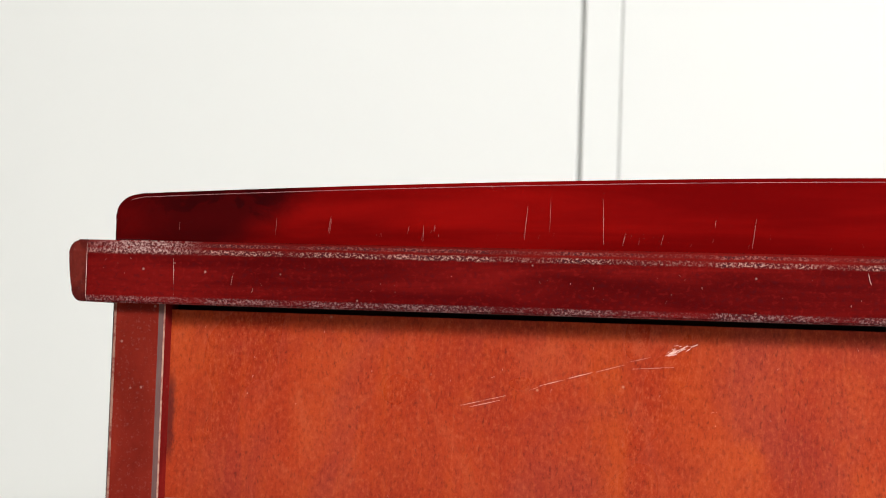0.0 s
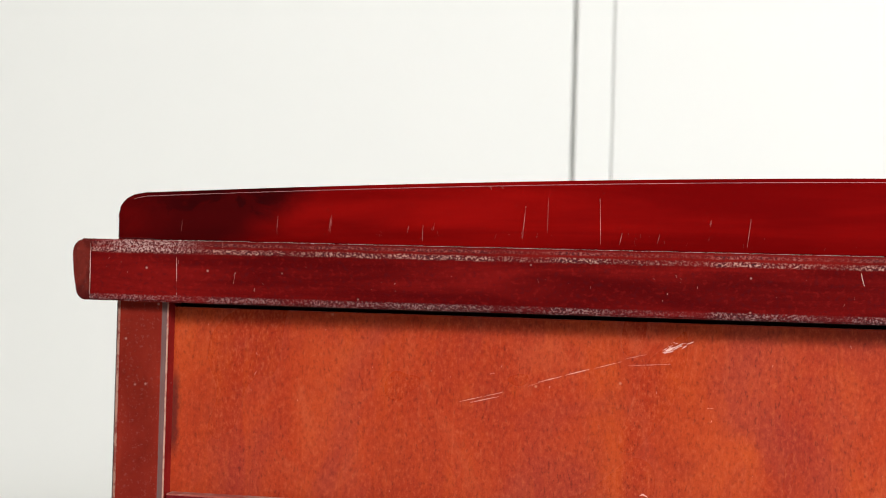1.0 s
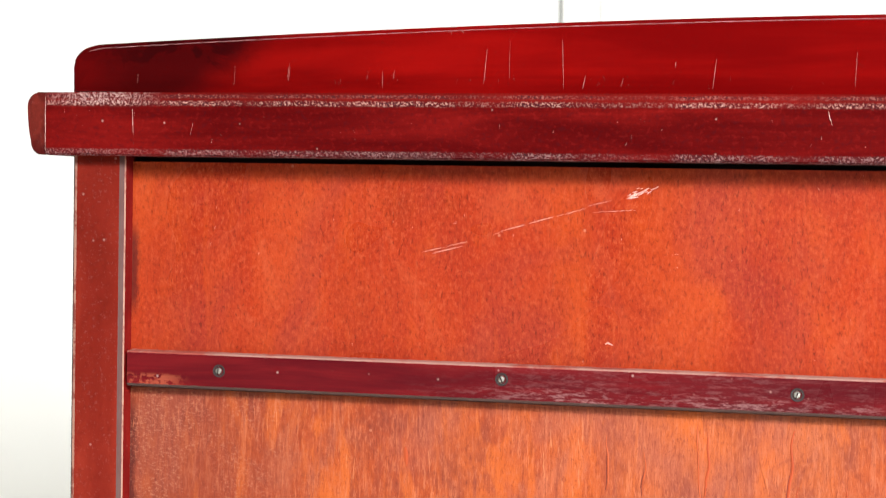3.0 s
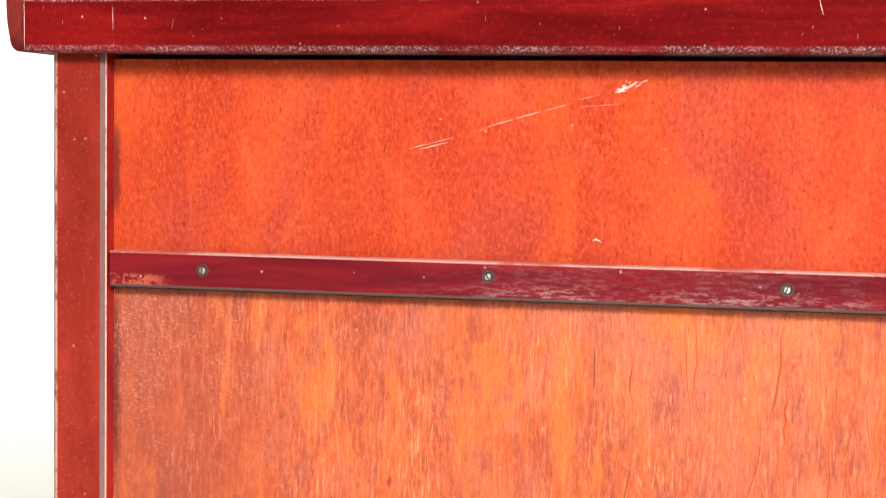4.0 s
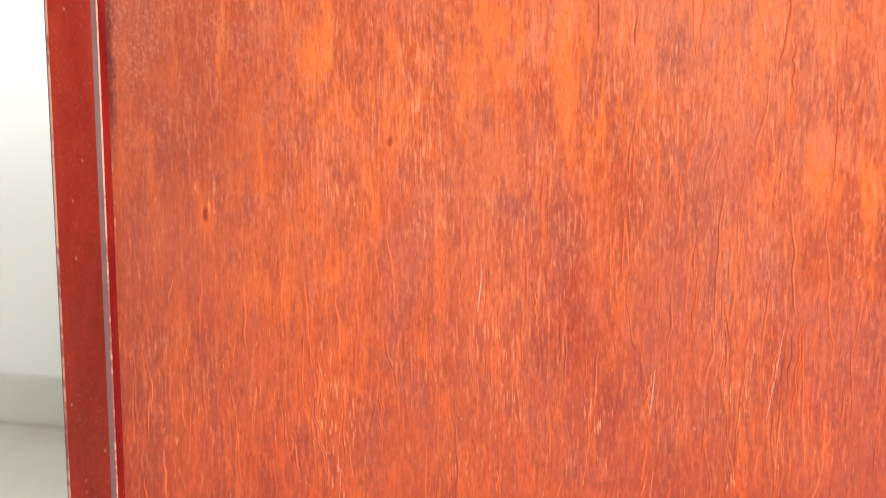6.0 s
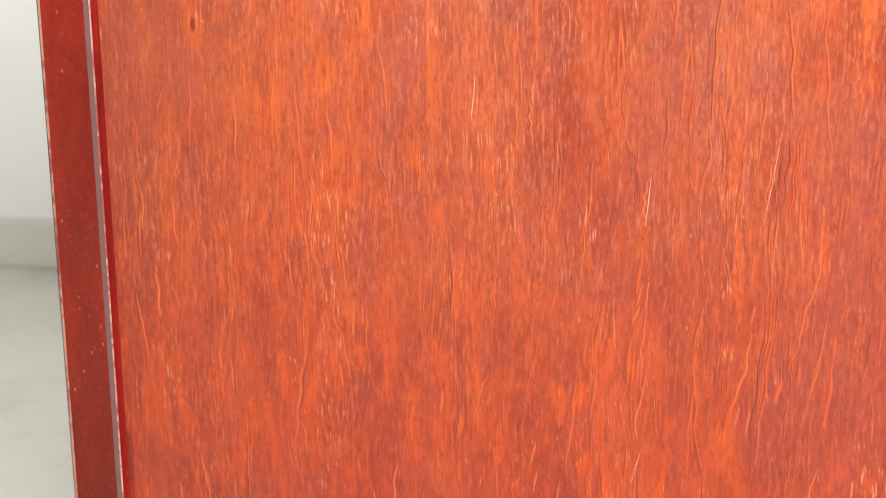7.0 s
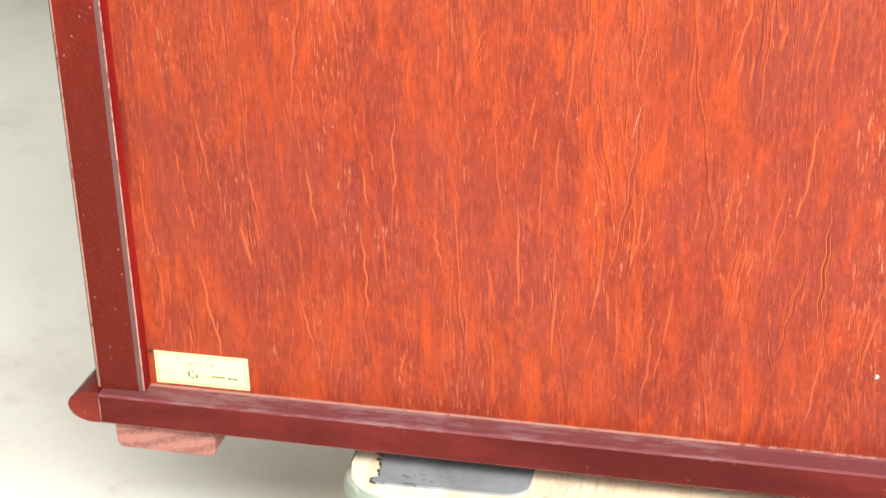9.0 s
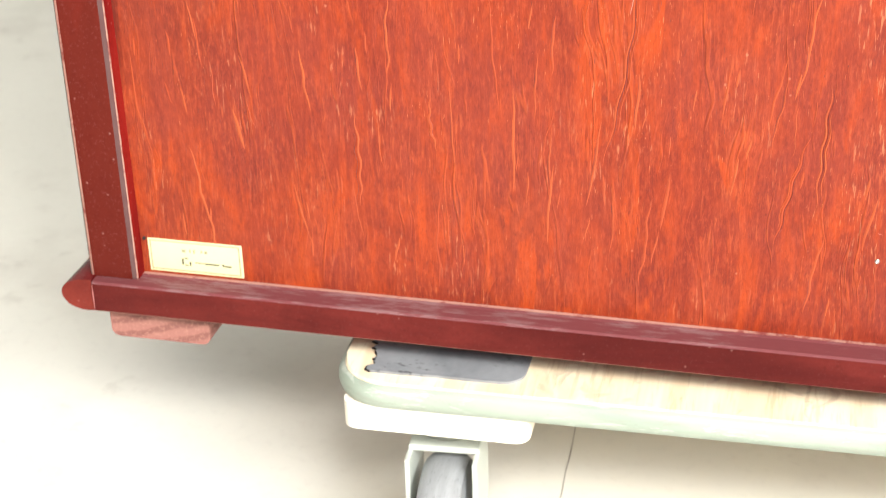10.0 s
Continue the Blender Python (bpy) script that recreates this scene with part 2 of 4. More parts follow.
def lacquer(name, deep, light, along=(30, 30, 30), specks=1.0, rough=0.28, foot=None):
    """Dark red lacquered hardwood with fine dust specks and rubbed places."""
    n = Nodes(name, BASE)
    g = n.noise(along, 5, 0.6, 0.4)
    f = n.noise((300, 300, 300), 3, 0.6)
    col = n.mix(n.step(g, 0.35, 0.68), deep, light)
    if foot:
        # browner and duller low down, in blotches
        z = n.math("ADD", n.xyz()[2], n.mul(n.math("SUBTRACT", n.noise((34, 34, 14), 4, 0.6, 0.5), 0.5), 0.5))
        col = n.mix(n.step(z, 0.62, 0.28, (0, 0.85)), col, foot)
    dust = n.noise((620, 620, 620), 3, 0.7)
    smear = n.noise((16, 16, 16), 4, 0.6, 0.5)
    col = n.mix(n.step(smear, 0.48, 0.72, (0, 0.40)), col, tuple(c * 0.6 for c in deep))
    col = n.mix(n.step(f, 0.50, 0.75, (0, 0.22)), col, tuple(c * 0.5 for c in deep))
    col = n.mix(n.step(dust, 0.56, 0.72, (0, 0.13 * specks)), col, tuple(c + 0.14 for c in light))
    d, c = n.dots((170, 170, 170))
    keep = n.step(n.xyz(c)[0], 0.86, 0.88)
    col = n.mix(n.mul(n.step(d, 0.16, 0.05), keep, 0.24 * specks), col, (0.55, 0.36, 0.32))
    n.bump(f, 0.12, 0.0003)
    return n.finish(col, n.step(g, 0.3, 0.7, (rough * 0.65, rough * 0.65 + 0.08)), spec=0.03)


def worn_edge(name, deep, pale, amount=0.5, grain=(160, 160, 160)):
    """An arris rubbed through to pale wood in places."""
    n = Nodes(name, BASE)
    a = n.noise((14, 14, 14), 3, 0.6)
    b = n.noise(grain, 4, 0.7)
    m = n.math("ADD", n.mul(a, 0.55), n.mul(b, 0.6))
    f = n.step(m, 0.68 - 0.25 * amount, 0.80 - 0.25 * amount)
    col = n.mix(f, deep, n.mix(b, pale, tuple(c * 0.55 for c in pale)))
    n.bump(b, 0.3, 0.0004)
    return n.finish(col, 0.65, spec=0.12)


def ledge_wood():
    """The top rail: dark lacquer with a faint orange-peel skin, two speckled scuff lines along the top and one along the foot."""
    n = Nodes("ledge_lacquer", BASE)
    x, y, z = n.xyz()
    g = n.noise((7, 30, 60), 4, 0.6, 0.5)
    f = n.noise((900, 900, 900), 3, 0.85)
    peel = n.noise((330, 330, 420), 3, 0.6, 0.3)
    col = n.mix(n.step(g, 0.35, 0.70), (0.050, 0.0014, 0.0018), (0.112, 0.0040, 0.0038))
    col = n.mix(n.step(peel, 0.54, 0.68, (0, 0.35)), col, (0.038, 0.004, 0.006))
    col = n.mix(n.step(peel, 0.46, 0.34, (0, 0.22)), col, (0.170, 0.009, 0.009))
    wav = n.mul(n.math("SUBTRACT", n.noise((60, 1, 1), 3, 0.6), 0.5), 0.0014)
    zz = n.math("ADD", z, wav)
    far = n.step(n.noise((26, 1, 1), 4, 0.65), 0.34, 0.62, (0.12, 1.0))
    pale, dark = n.step(f, 0.52, 0.57), n.step(f, 0.50, 0.43)
    upper = n.step(n.math("ABSOLUTE", n.math("SUBTRACT", zz, 0.8592)), 0.0013, 0.0004)
    second = n.step(n.math("ABSOLUTE", n.math("SUBTRACT", zz, 0.8558)), 0.0017, 0.0006)
    low = n.step(n.math("SUBTRACT", z, n.mul(wav, 0.5)), 0.8334, 0.8322)
    col = n.mix(n.mul(n.step(z, 0.8545, 0.8575), 0.30), col, (0.14, 0.010, 0.008))
    for band, amount, tone in ((upper, 0.35, (0.34, 0.17, 0.15)), (second, 0.80, (0.40, 0.23, 0.20)), (low, 0.55, (0.27, 0.19, 0.19))):
        col = n.mix(n.mul(band, dark, far, 0.90), col, (0.030, 0.012, 0.014))
        col = n.mix(n.mul(band, pale, far, amount), col, tone)
    # a paler rubbed place near the end, on the upper edge
    dx = n.math("ABSOLUTE", n.math("SUBTRACT", x, 0.020))
    col = n.mix(n.mul(n.step(dx, 0.036, 0.006), n.step(zz, 0.8535, 0.857), n.step(f, 0.46, 0.58), 0.60), col, (0.42, 0.30, 0.29))
    d, c = n.dots((150, 150, 150))
    keep = n.step(n.xyz(c)[0], 0.80, 0.82)
    col = n.mix(n.mul(n.step(d, 0.13, 0.05), keep, 0.35), col, (0.50, 0.28, 0.25))
    h = n.math("ADD", n.mul(f, 0.25), n.mul(peel, 0.9))
    n.bump(h, 0.5, 0.0005)
    worn = n.math("MAXIMUM", n.math("MAXIMUM", second, low), upper)
    return n.finish(col, n.math("ADD", 0.26, n.mul(worn, 0.35)), spec=0.02)


def batten_wood():
    n = Nodes("batten_lacquer", BASE)
    x, y, z = n.xyz()
    g = n.noise((9, 60, 90), 4, 0.6, 0.4)
    f = n.noise((220, 220, 320), 4, 0.7)
    col = n.mix(n.step(g, 0.35, 0.68), (0.060, 0.0035, 0.0060), (0.110, 0.0065, 0.0085))
    hatch = n.noise((190, 60, 900), 4, 0.75, 0.3)
    zone = n.mul(n.step(x, 0.16, 0.30), n.step(n.noise((13, 1, 1), 2, 0.5), 0.35, 0.60))
    low = n.step(z, 0.7225, 0.7165, (0.25, 1.0))
    col = n.mix(n.mul(zone, low, n.step(hatch, 0.48, 0.62), 0.50), col, (0.34, 0.20, 0.20))
    orange = n.mul(n.step(x, 0.066, 0.050), n.step(z, 0.7205, 0.718), n.step(f, 0.42, 0.55))
    col = n.mix(n.mul(orange, 0.55), col, (0.32, 0.075, 0.040))
    d, c = n.dots((170, 170, 170))
    keep = n.step(n.xyz(c)[0], 0.84, 0.86)
    col = n.mix(n.mul(n.step(d, 0.16, 0.05), keep, 0.35), col, (0.50, 0.32, 0.29))
    n.bump(n.math("ADD", f, hatch), 0.2, 0.0004)
    return n.finish(col, n.math("ADD", 0.20, n.mul(zone, 0.20)), spec=0.12)


def gallery_wood():
    """The raised back board: deep polished red, a dark reflection painted in near its end."""
    n = Nodes("gallery_lacquer", BASE)
    x, y, z = n.xyz()
    g = n.noise((5, 20, 45), 4, 0.55, 0.5)
    col = n.mix(n.step(g, 0.35, 0.70), (0.092, 0.0010, 0.0012), (0.172, 0.0024, 0.0020))
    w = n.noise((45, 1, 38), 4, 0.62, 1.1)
    # painted reflection: smoky dark patch over the end, slanting, with redder tongues in it
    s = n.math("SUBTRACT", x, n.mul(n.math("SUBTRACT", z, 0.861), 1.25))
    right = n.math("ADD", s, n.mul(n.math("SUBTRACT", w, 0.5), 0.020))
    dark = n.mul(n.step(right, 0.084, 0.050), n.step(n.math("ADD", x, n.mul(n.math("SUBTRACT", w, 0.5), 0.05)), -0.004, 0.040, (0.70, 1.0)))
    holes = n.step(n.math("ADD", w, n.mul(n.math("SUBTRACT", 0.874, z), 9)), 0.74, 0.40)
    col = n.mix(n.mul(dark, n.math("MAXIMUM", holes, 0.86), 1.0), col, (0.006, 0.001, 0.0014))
    # the same reflection, painted weaker further along the board
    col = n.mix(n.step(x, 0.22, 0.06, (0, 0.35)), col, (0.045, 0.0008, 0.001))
    n.bump(g, 0.04, 0.0004)
    return n.finish(col, 0.13, spec=0.05)


def plain(name, color, rough=0.5, var=0.12, grain=(40, 40, 40), metal=0.0, coat=0.0, bump=0.1, offset=(0, 0, 0)):
    n = Nodes(name, offset)
    a = n.noise(grain, 5, 0.6, 0.3)
    b = n.noise(tuple(g * 7 for g in grain), 3, 0.6)
    col = n.mix(a, tuple(c * (1 - var) for c in color), tuple(min(1, c * (1 + var)) for c in color))
    col = n.mix(n.step(b, 0.55, 0.75, (0, var * 2)), col, tuple(c * 0.6 for c in color))
    n.bump(b, bump, 0.0005)
    return n.finish(col, rough, coat=coat, metal=metal)


def foot_wood():
    """Sawn end of a softwood runner, slanting rings, thin pinkish red stain."""
    n = Nodes("runner_wood", BASE)
    x, y, z = n.xyz()
    r = n.math("ADD", n.math("ADD", n.mul(x, 90.0), n.mul(z, -330.0)), n.mul(n.noise((60, 60, 60), 3, 0.5), 3.0))
    ring = n.step(n.math("SINE", n.mul(r, 2.0)), -0.2, 0.9)
    f = n.noise((500, 500, 500), 2, 0.6)
    col = n.mix(n.mul(ring, 0.6), (0.275, 0.112, 0.088), (0.125, 0.038, 0.029))
    col = n.mix(n.step(f, 0.48, 0.70, (0, 0.6)), col, (0.36, 0.17, 0.13))
    n.bump(n.math("ADD", ring, f), 0.3, 0.0006)
    return n.finish(col, 0.7)


def ply_wood():
    """Bare plywood, grain across the deck, with drips of glue and brown stains."""
    n = Nodes("deck_plywood")
    g = n.noise((55, 7, 7), 4, 0.6, 0.5)
    f = n.noise((330, 30, 30), 3, 0.6)
    stain = n.noise((26, 14, 14), 4, 0.62, 0.9)
    drip = n.noise((40, 30, 30), 3, 0.55, 1.6, shift=(3, 1, 0))
    col = n.mix(n.step(g, 0.35, 0.65), (0.76, 0.590, 0.385), (0.84, 0.720, 0.520))
    col = n.mix(n.step(f, 0.52, 0.70, (0, 0.4)), col, (0.50, 0.33, 0.16))
    col = n.mix(n.step(stain, 0.52, 0.66, (0, 0.40)), col, (0.55, 0.36, 0.22))
    col = n.mix(n.step(drip, 0.60, 0.70, (0, 0.40)), col, (0.44, 0.29, 0.19))
    n.bump(n.math("ADD", f, n.step(drip, 0.62, 0.66)), 0.25, 0.0006)
    return n.finish(col, 0.6)


def band_rubber():
    """Edge band: pale grey-green, scuffed to near white and dirtied in places."""
    n = Nodes("pale_green_edge_band")
    a = n.noise((9, 9, 40), 4, 0.6, 0.5)
    b = n.noise((45, 45, 200), 4, 0.7, 0.4)
    f = n.noise((300, 300, 500), 3, 0.6)
    col = n.mix(n.step(a, 0.35, 0.65), (0.250, 0.298, 0.240), (0.315, 0.360, 0.292))
    col = n.mix(n.step(b, 0.57, 0.68, (0, 0.5)), col, (0.55, 0.56, 0.50))
    col = n.mix(n.mul(n.step(a, 0.58, 0.42), n.step(b, 0.50, 0.36), 0.5), col, (0.27, 0.25, 0.21))
    col = n.mix(n.step(f, 0.60, 0.72, (0, 0.35)), col, (0.24, 0.24, 0.20))
    n.bump(b, 0.15, 0.0006)
    return n.finish(col, 0.42)


def pad_rubber():
    n = Nodes("black_rubber_sheet")
    a = n.noise((25, 25, 25), 4, 0.6, 0.6)
    f = n.noise((260, 260, 260), 3, 0.65)
    chip = n.mul(n.step(n.noise((190, 420, 190), 3, 0.6), 0.58, 0.66), n.step(n.noise((40, 40, 40), 3, 0.6), 0.48, 0.60))
    col = n.mix(n.step(a, 0.35, 0.65), (0.170, 0.177, 0.186), (0.250, 0.257, 0.265))
    col = n.mix(n.step(f, 0.54, 0.72, (0, 0.4)), col, (0.26, 0.265, 0.27))
    col = n.mix(n.mul(chip, 0.8), col, (0.03, 0.03, 0.03))
    n.bump(n.math("SUBTRACT", f, chip), 0.35, 0.0006)
    return n.finish(col, 0.55)


def concrete():
    """Pale screed: broad cloudy tones, a few soft stains, fine sandy grain."""
    n = Nodes("screed_floor")
    a = n.noise((1.3, 1.3, 1.3), 3, 0.5, 0.2)
    b = n.noise((7, 7, 7), 4, 0.6, 0.2, shift=(3, 1, 0))
    c = n.noise((110, 110, 110), 4, 0.65)
    e = n.noise((30, 30, 30), 4, 0.6, 0.3, shift=(1, 5, 0))
    col = n.ramp(a, (0.3, (0.60, 0.585, 0.520)), (0.7, (0.71, 0.695, 0.625)))
    col = n.mix(n.step(b, 0.50, 0.72, (0, 0.30)), col, (0.44, 0.41, 0.36))
    col = n.mix(n.mul(n.step(e, 0.58, 0.70), n.step(b, 0.45, 0.60), 0.35), col, (0.40, 0.37, 0.32))
    col = n.mix(n.step(c, 0.50, 0.75, (0, 0.16)), col, (0.42, 0.40, 0.37))
    n.bump(c, 0.15, 0.001)
    return n.finish(col, n.step(b, 0.3, 0.7, (0.45, 0.60)))


def wall_paint():
    n = Nodes("white_wall_paint")
    a = n.noise((2, 2, 2), 4, 0.6)
    c = n.noise((140, 140, 140), 3, 0.6)
    col = n.mix(a, (0.795, 0.805, 0.785), (0.83, 0.835, 0.815))
    n.bump(c, 0.06, 0.0008)
    return n.finish(col, 0.6)


M_UP, M_LOW = panel_wood("upper_veneer", False), panel_wood("lower_veneer", True)
M_VEIN = vein_wood("raised_vein", (0.275, 0.038, 0.0118), (0.350, 0.068, 0.0205))
M_FLECK = vein_wood("pale_fleck", (0.290, 0.054, 0.0180), (0.420, 0.132, 0.055))
M_PIT = vein_wood("dark_pore", (0.115, 0.017, 0.012), (0.185, 0.034, 0.022))
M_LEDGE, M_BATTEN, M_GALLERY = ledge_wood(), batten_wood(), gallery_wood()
M_STILE = lacquer("stile_lacquer", (0.120, 0.0105, 0.0068), (0.180, 0.0190, 0.0110), (30, 30, 9), 0.85, foot=(0.080, 0.0120, 0.0082))
M_RAIL = lacquer("rail_lacquer", (0.064, 0.0095, 0.0084), (0.114, 0.0172, 0.0140), (7, 60, 30), 0.6)
M_SIDE = lacquer("side_lacquer", (0.075, 0.006, 0.006), (0.125, 0.012, 0.010), (40, 8, 40), 0.6)
M_END = lacquer("moulding_end_grain", (0.035, 0.004, 0.004), (0.110, 0.014, 0.010), (90, 90, 60), 0.8, 0.4)
M_ENDCUT = lacquer("base_moulding_end", (0.120, 0.0190, 0.0140), (0.165, 0.0270, 0.0190), (40, 40, 40), 0.5)
M_REVEAL = lacquer("bright_red_reveal", (0.115, 0.006, 0.006), (0.20, 0.012, 0.009), (40, 40, 9), 0.3)
M_ARRIS = worn_edge("worn_arris", (0.170, 0.040, 0.032), (0.42, 0.22, 0.17), 0.8)
M_GLOSS = plain("polished_dark_edge", (0.050, 0.003, 0.004), 0.10, 0.3, (60, 60, 60), coat=0.8, bump=0.03)
M_DARKEDGE = plain("dark_grimy_edge", (0.050, 0.022, 0.019), 0.5, 0.45, (300, 300, 60), offset=BASE)
M_PALETOP = worn_edge("pale_batten_top", (0.22, 0.050, 0.038), (0.36, 0.185, 0.155), 0.7, (60, 60, 60))
M_QUIRK = worn_edge("dusty_stile_quirk", (0.084, 0.040, 0.038), (0.122, 0.067, 0.063), 0.55, (300, 300, 60))
M_LIP = worn_edge("dusty_rail_lip", (0.130, 0.034, 0.036), (0.230, 0.115, 0.115), 0.36, (60, 420, 420))
M_CARCASS = plain("carcass_board", (0.20, 0.05, 0.03), 0.6, offset=BASE)
M_SCRATCH = plain("bare_scratch", (0.66, 0.40, 0.35), 0.6, 0.1, (200, 200, 200))
M_SCRATCH_DIM = plain("faint_scratch", (0.52, 0.23, 0.18), 0.5, 0.2, (200, 200, 200))
M_SCRATCH_DARK = plain("scratch_in_dark_lacquer", (0.30, 0.10, 0.09), 0.5, 0.2, (200, 200, 200))
M_CREST = plain("crest_highlight_paint", (0.30, 0.13, 0.14), 0.4, 0.5, (60, 60, 60))
# near black: painted shade in the panel gaps, grime in holes and slots
M_SHADE_GRIME = plain("gap_shade_and_grime", (0.012, 0.006, 0.006), 0.7)
M_STEEL = plain("dull_steel", (0.55, 0.54, 0.50), 0.38, 0.2, (300, 300, 300), metal=1.0)
M_ZINC = plain("painted_caster_steel", (0.50, 0.53, 0.47), 0.40, 0.06, (60, 60, 60), metal=0.0, coat=0.2)
M_TYRE = plain("worn_grey_rubber", (0.24, 0.245, 0.25), 0.42, 0.4, (190, 30, 30))
M_HUB = plain("black_plastic_hub", (0.02, 0.02, 0.02), 0.4)
M_PAPER = plain("yellowed_label_paper", (0.60, 0.58, 0.325), 0.65, 0.06, (120, 120, 120))
M_INK = plain("label_ink", (0.10, 0.09, 0.05), 0.7)
M_INKFAINT = plain("faded_label_ink", (0.30, 0.28, 0.15), 0.7)
M_PAD, M_BAND = pad_rubber(), band_rubber()
M_BLOCK = plain("white_softwood_block", (0.82, 0.76, 0.64), 0.6, 0.06, (20, 90, 90))
M_FOOT, M_PLY, M_FLOOR, M_WALL = foot_wood(), ply_wood(), concrete(), wall_paint()
M_SKIRT = plain("grey_skirting_paint", (0.62, 0.61, 0.57), 0.5, 0.05, (6, 6, 6))
M_REAR = plain("grey_wall_paint", (0.22, 0.22, 0.21), 0.7, 0.05, (3, 3, 3))
M_CEIL = plain("ceiling_paint", (0.30, 0.30, 0.29), 0.8, 0.03, (3, 3, 3))
M_CRACK = plain("floor_crack_dirt", (0.17, 0.15, 0.13), 0.8)


# ---------------------------------------------------------------- mesh helpers
def thing(name, at, label, category, turn=0.0):
    ob = new(name)
    ob.matrix_world = pose(*at, 0, 0, turn)
    ob.empty_display_size = 0.05
    return tagged(ob, label, category)


def part(name, bm, mats, parent=None, label="", origin=(0, 0, 0), smooth=False, kind=""):
    bmesh.ops.translate(bm, verts=bm.verts, vec=-Vector(origin))
    bmesh.ops.recalc_face_normals(bm, faces=bm.faces)
    me = bpy.data.meshes.new(name)
    bm.to_mesh(me)
    bm.free()
    for m in (mats if isinstance(mats, (list, tuple)) else [mats]):
        me.materials.append(m)
    if smooth:
        me.shade_smooth()
        me.set_sharp_from_angle(angle=radians(35))
    ob = new(name, me)
    if parent is not None:
        ob.parent = parent
    return tagged(ob, label, kind=kind)


def box(a, b, bevel=0.0, mat=0, segs=1, bm=None):
    own = bm is None
    bm = bmesh.new() if own else bm
    r = bmesh.ops.create_cube(bm, size=1)
    for v in r["verts"]:
        v.co = Vector([a[i] + (v.co[i] + 0.5) * (b[i] - a[i]) for i in range(3)])
    if bevel:
        es = list({e for v in r["verts"] for e in v.link_edges})
        bmesh.ops.bevel(bm, geom=es, offset=bevel, segments=segs, affect="EDGES", material=mat, profile=0.6)
    return bm


def prism(pts, axis, a, b, idx=None, bevel=0.0, mat=1, segs=1):
    """A closed outline, swept along an axis (0 x, 1 y, 2 z). idx: material of each side."""
    bm = bmesh.new()

    def at(p, s):
        q = list(p)
        q.insert(axis, s)
        return bm.verts.new(q)

    lo, hi = [at(p, a) for p in pts], [at(p, b) for p in pts]
    caps = [bm.faces.new(lo), bm.faces.new(hi)]
    for i in range(len(pts)):
        j = (i + 1) % len(pts)
        f = bm.faces.new((lo[i], lo[j], hi[j], hi[i]))
        f.material_index = idx[i] if idx else 0
    if bevel:
        es = list({e for f in caps for e in f.edges})
        bmesh.ops.bevel(bm, geom=es, offset=bevel, segments=segs, affect="EDGES", material=mat, profile=0.6)
    return bm


def arc(cx, cz, rx, rz, a0, a1, n):
    return [(cx + rx * math.cos(radians(a0 + (a1 - a0) * i / n)), cz + rz * math.sin(radians(a0 + (a1 - a0) * i / n))) for i in range(n + 1)]


def lathe(profile, axis, centre, n=32):
    """Turn (radius, along) pairs about an axis through centre."""
    bm = bmesh.new()
    rings = []
    for r, s in profile:
        ring = []
        for i in range(n):
            t = 2 * math.pi * i / n
            p = [r * math.cos(t), r * math.sin(t)]
            p.insert(axis, s)
            ring.append(bm.verts.new([p[k] + centre[k] for k in range(3)]))
        rings.append(ring)
    for a, b in zip(rings, rings[1:]):
        for i in range(n):
            bm.faces.new((a[i], a[(i + 1) % n], b[(i + 1) % n], b[i]))
    bm.faces.new(rings[0]), bm.faces.new(rings[-1])
    return bm


def sliver(bm, y, pts, width):
    """A thin tapering scratch on an upright face at depth y, through (x, z) places."""
    n = len(pts)
    rows = []
    for i, (x, z) in enumerate(pts):
        p, q = pts[max(0, i - 1)], pts[min(n - 1, i + 1)]
        d = Vector((q[0] - p[0], q[1] - p[1])).normalized()
        w = 0.42 * width * (0.3 if i in (0, n - 1) else 1.0) / 2
        rows.append((bm.verts.new((x - d.y * w, y, z + d.x * w)), bm.verts.new((x + d.y * w, y, z - d.x * w))))
    for (a, b), (c, d) in zip(rows, rows[1:]):
        bm.faces.new((a, b, d, c))


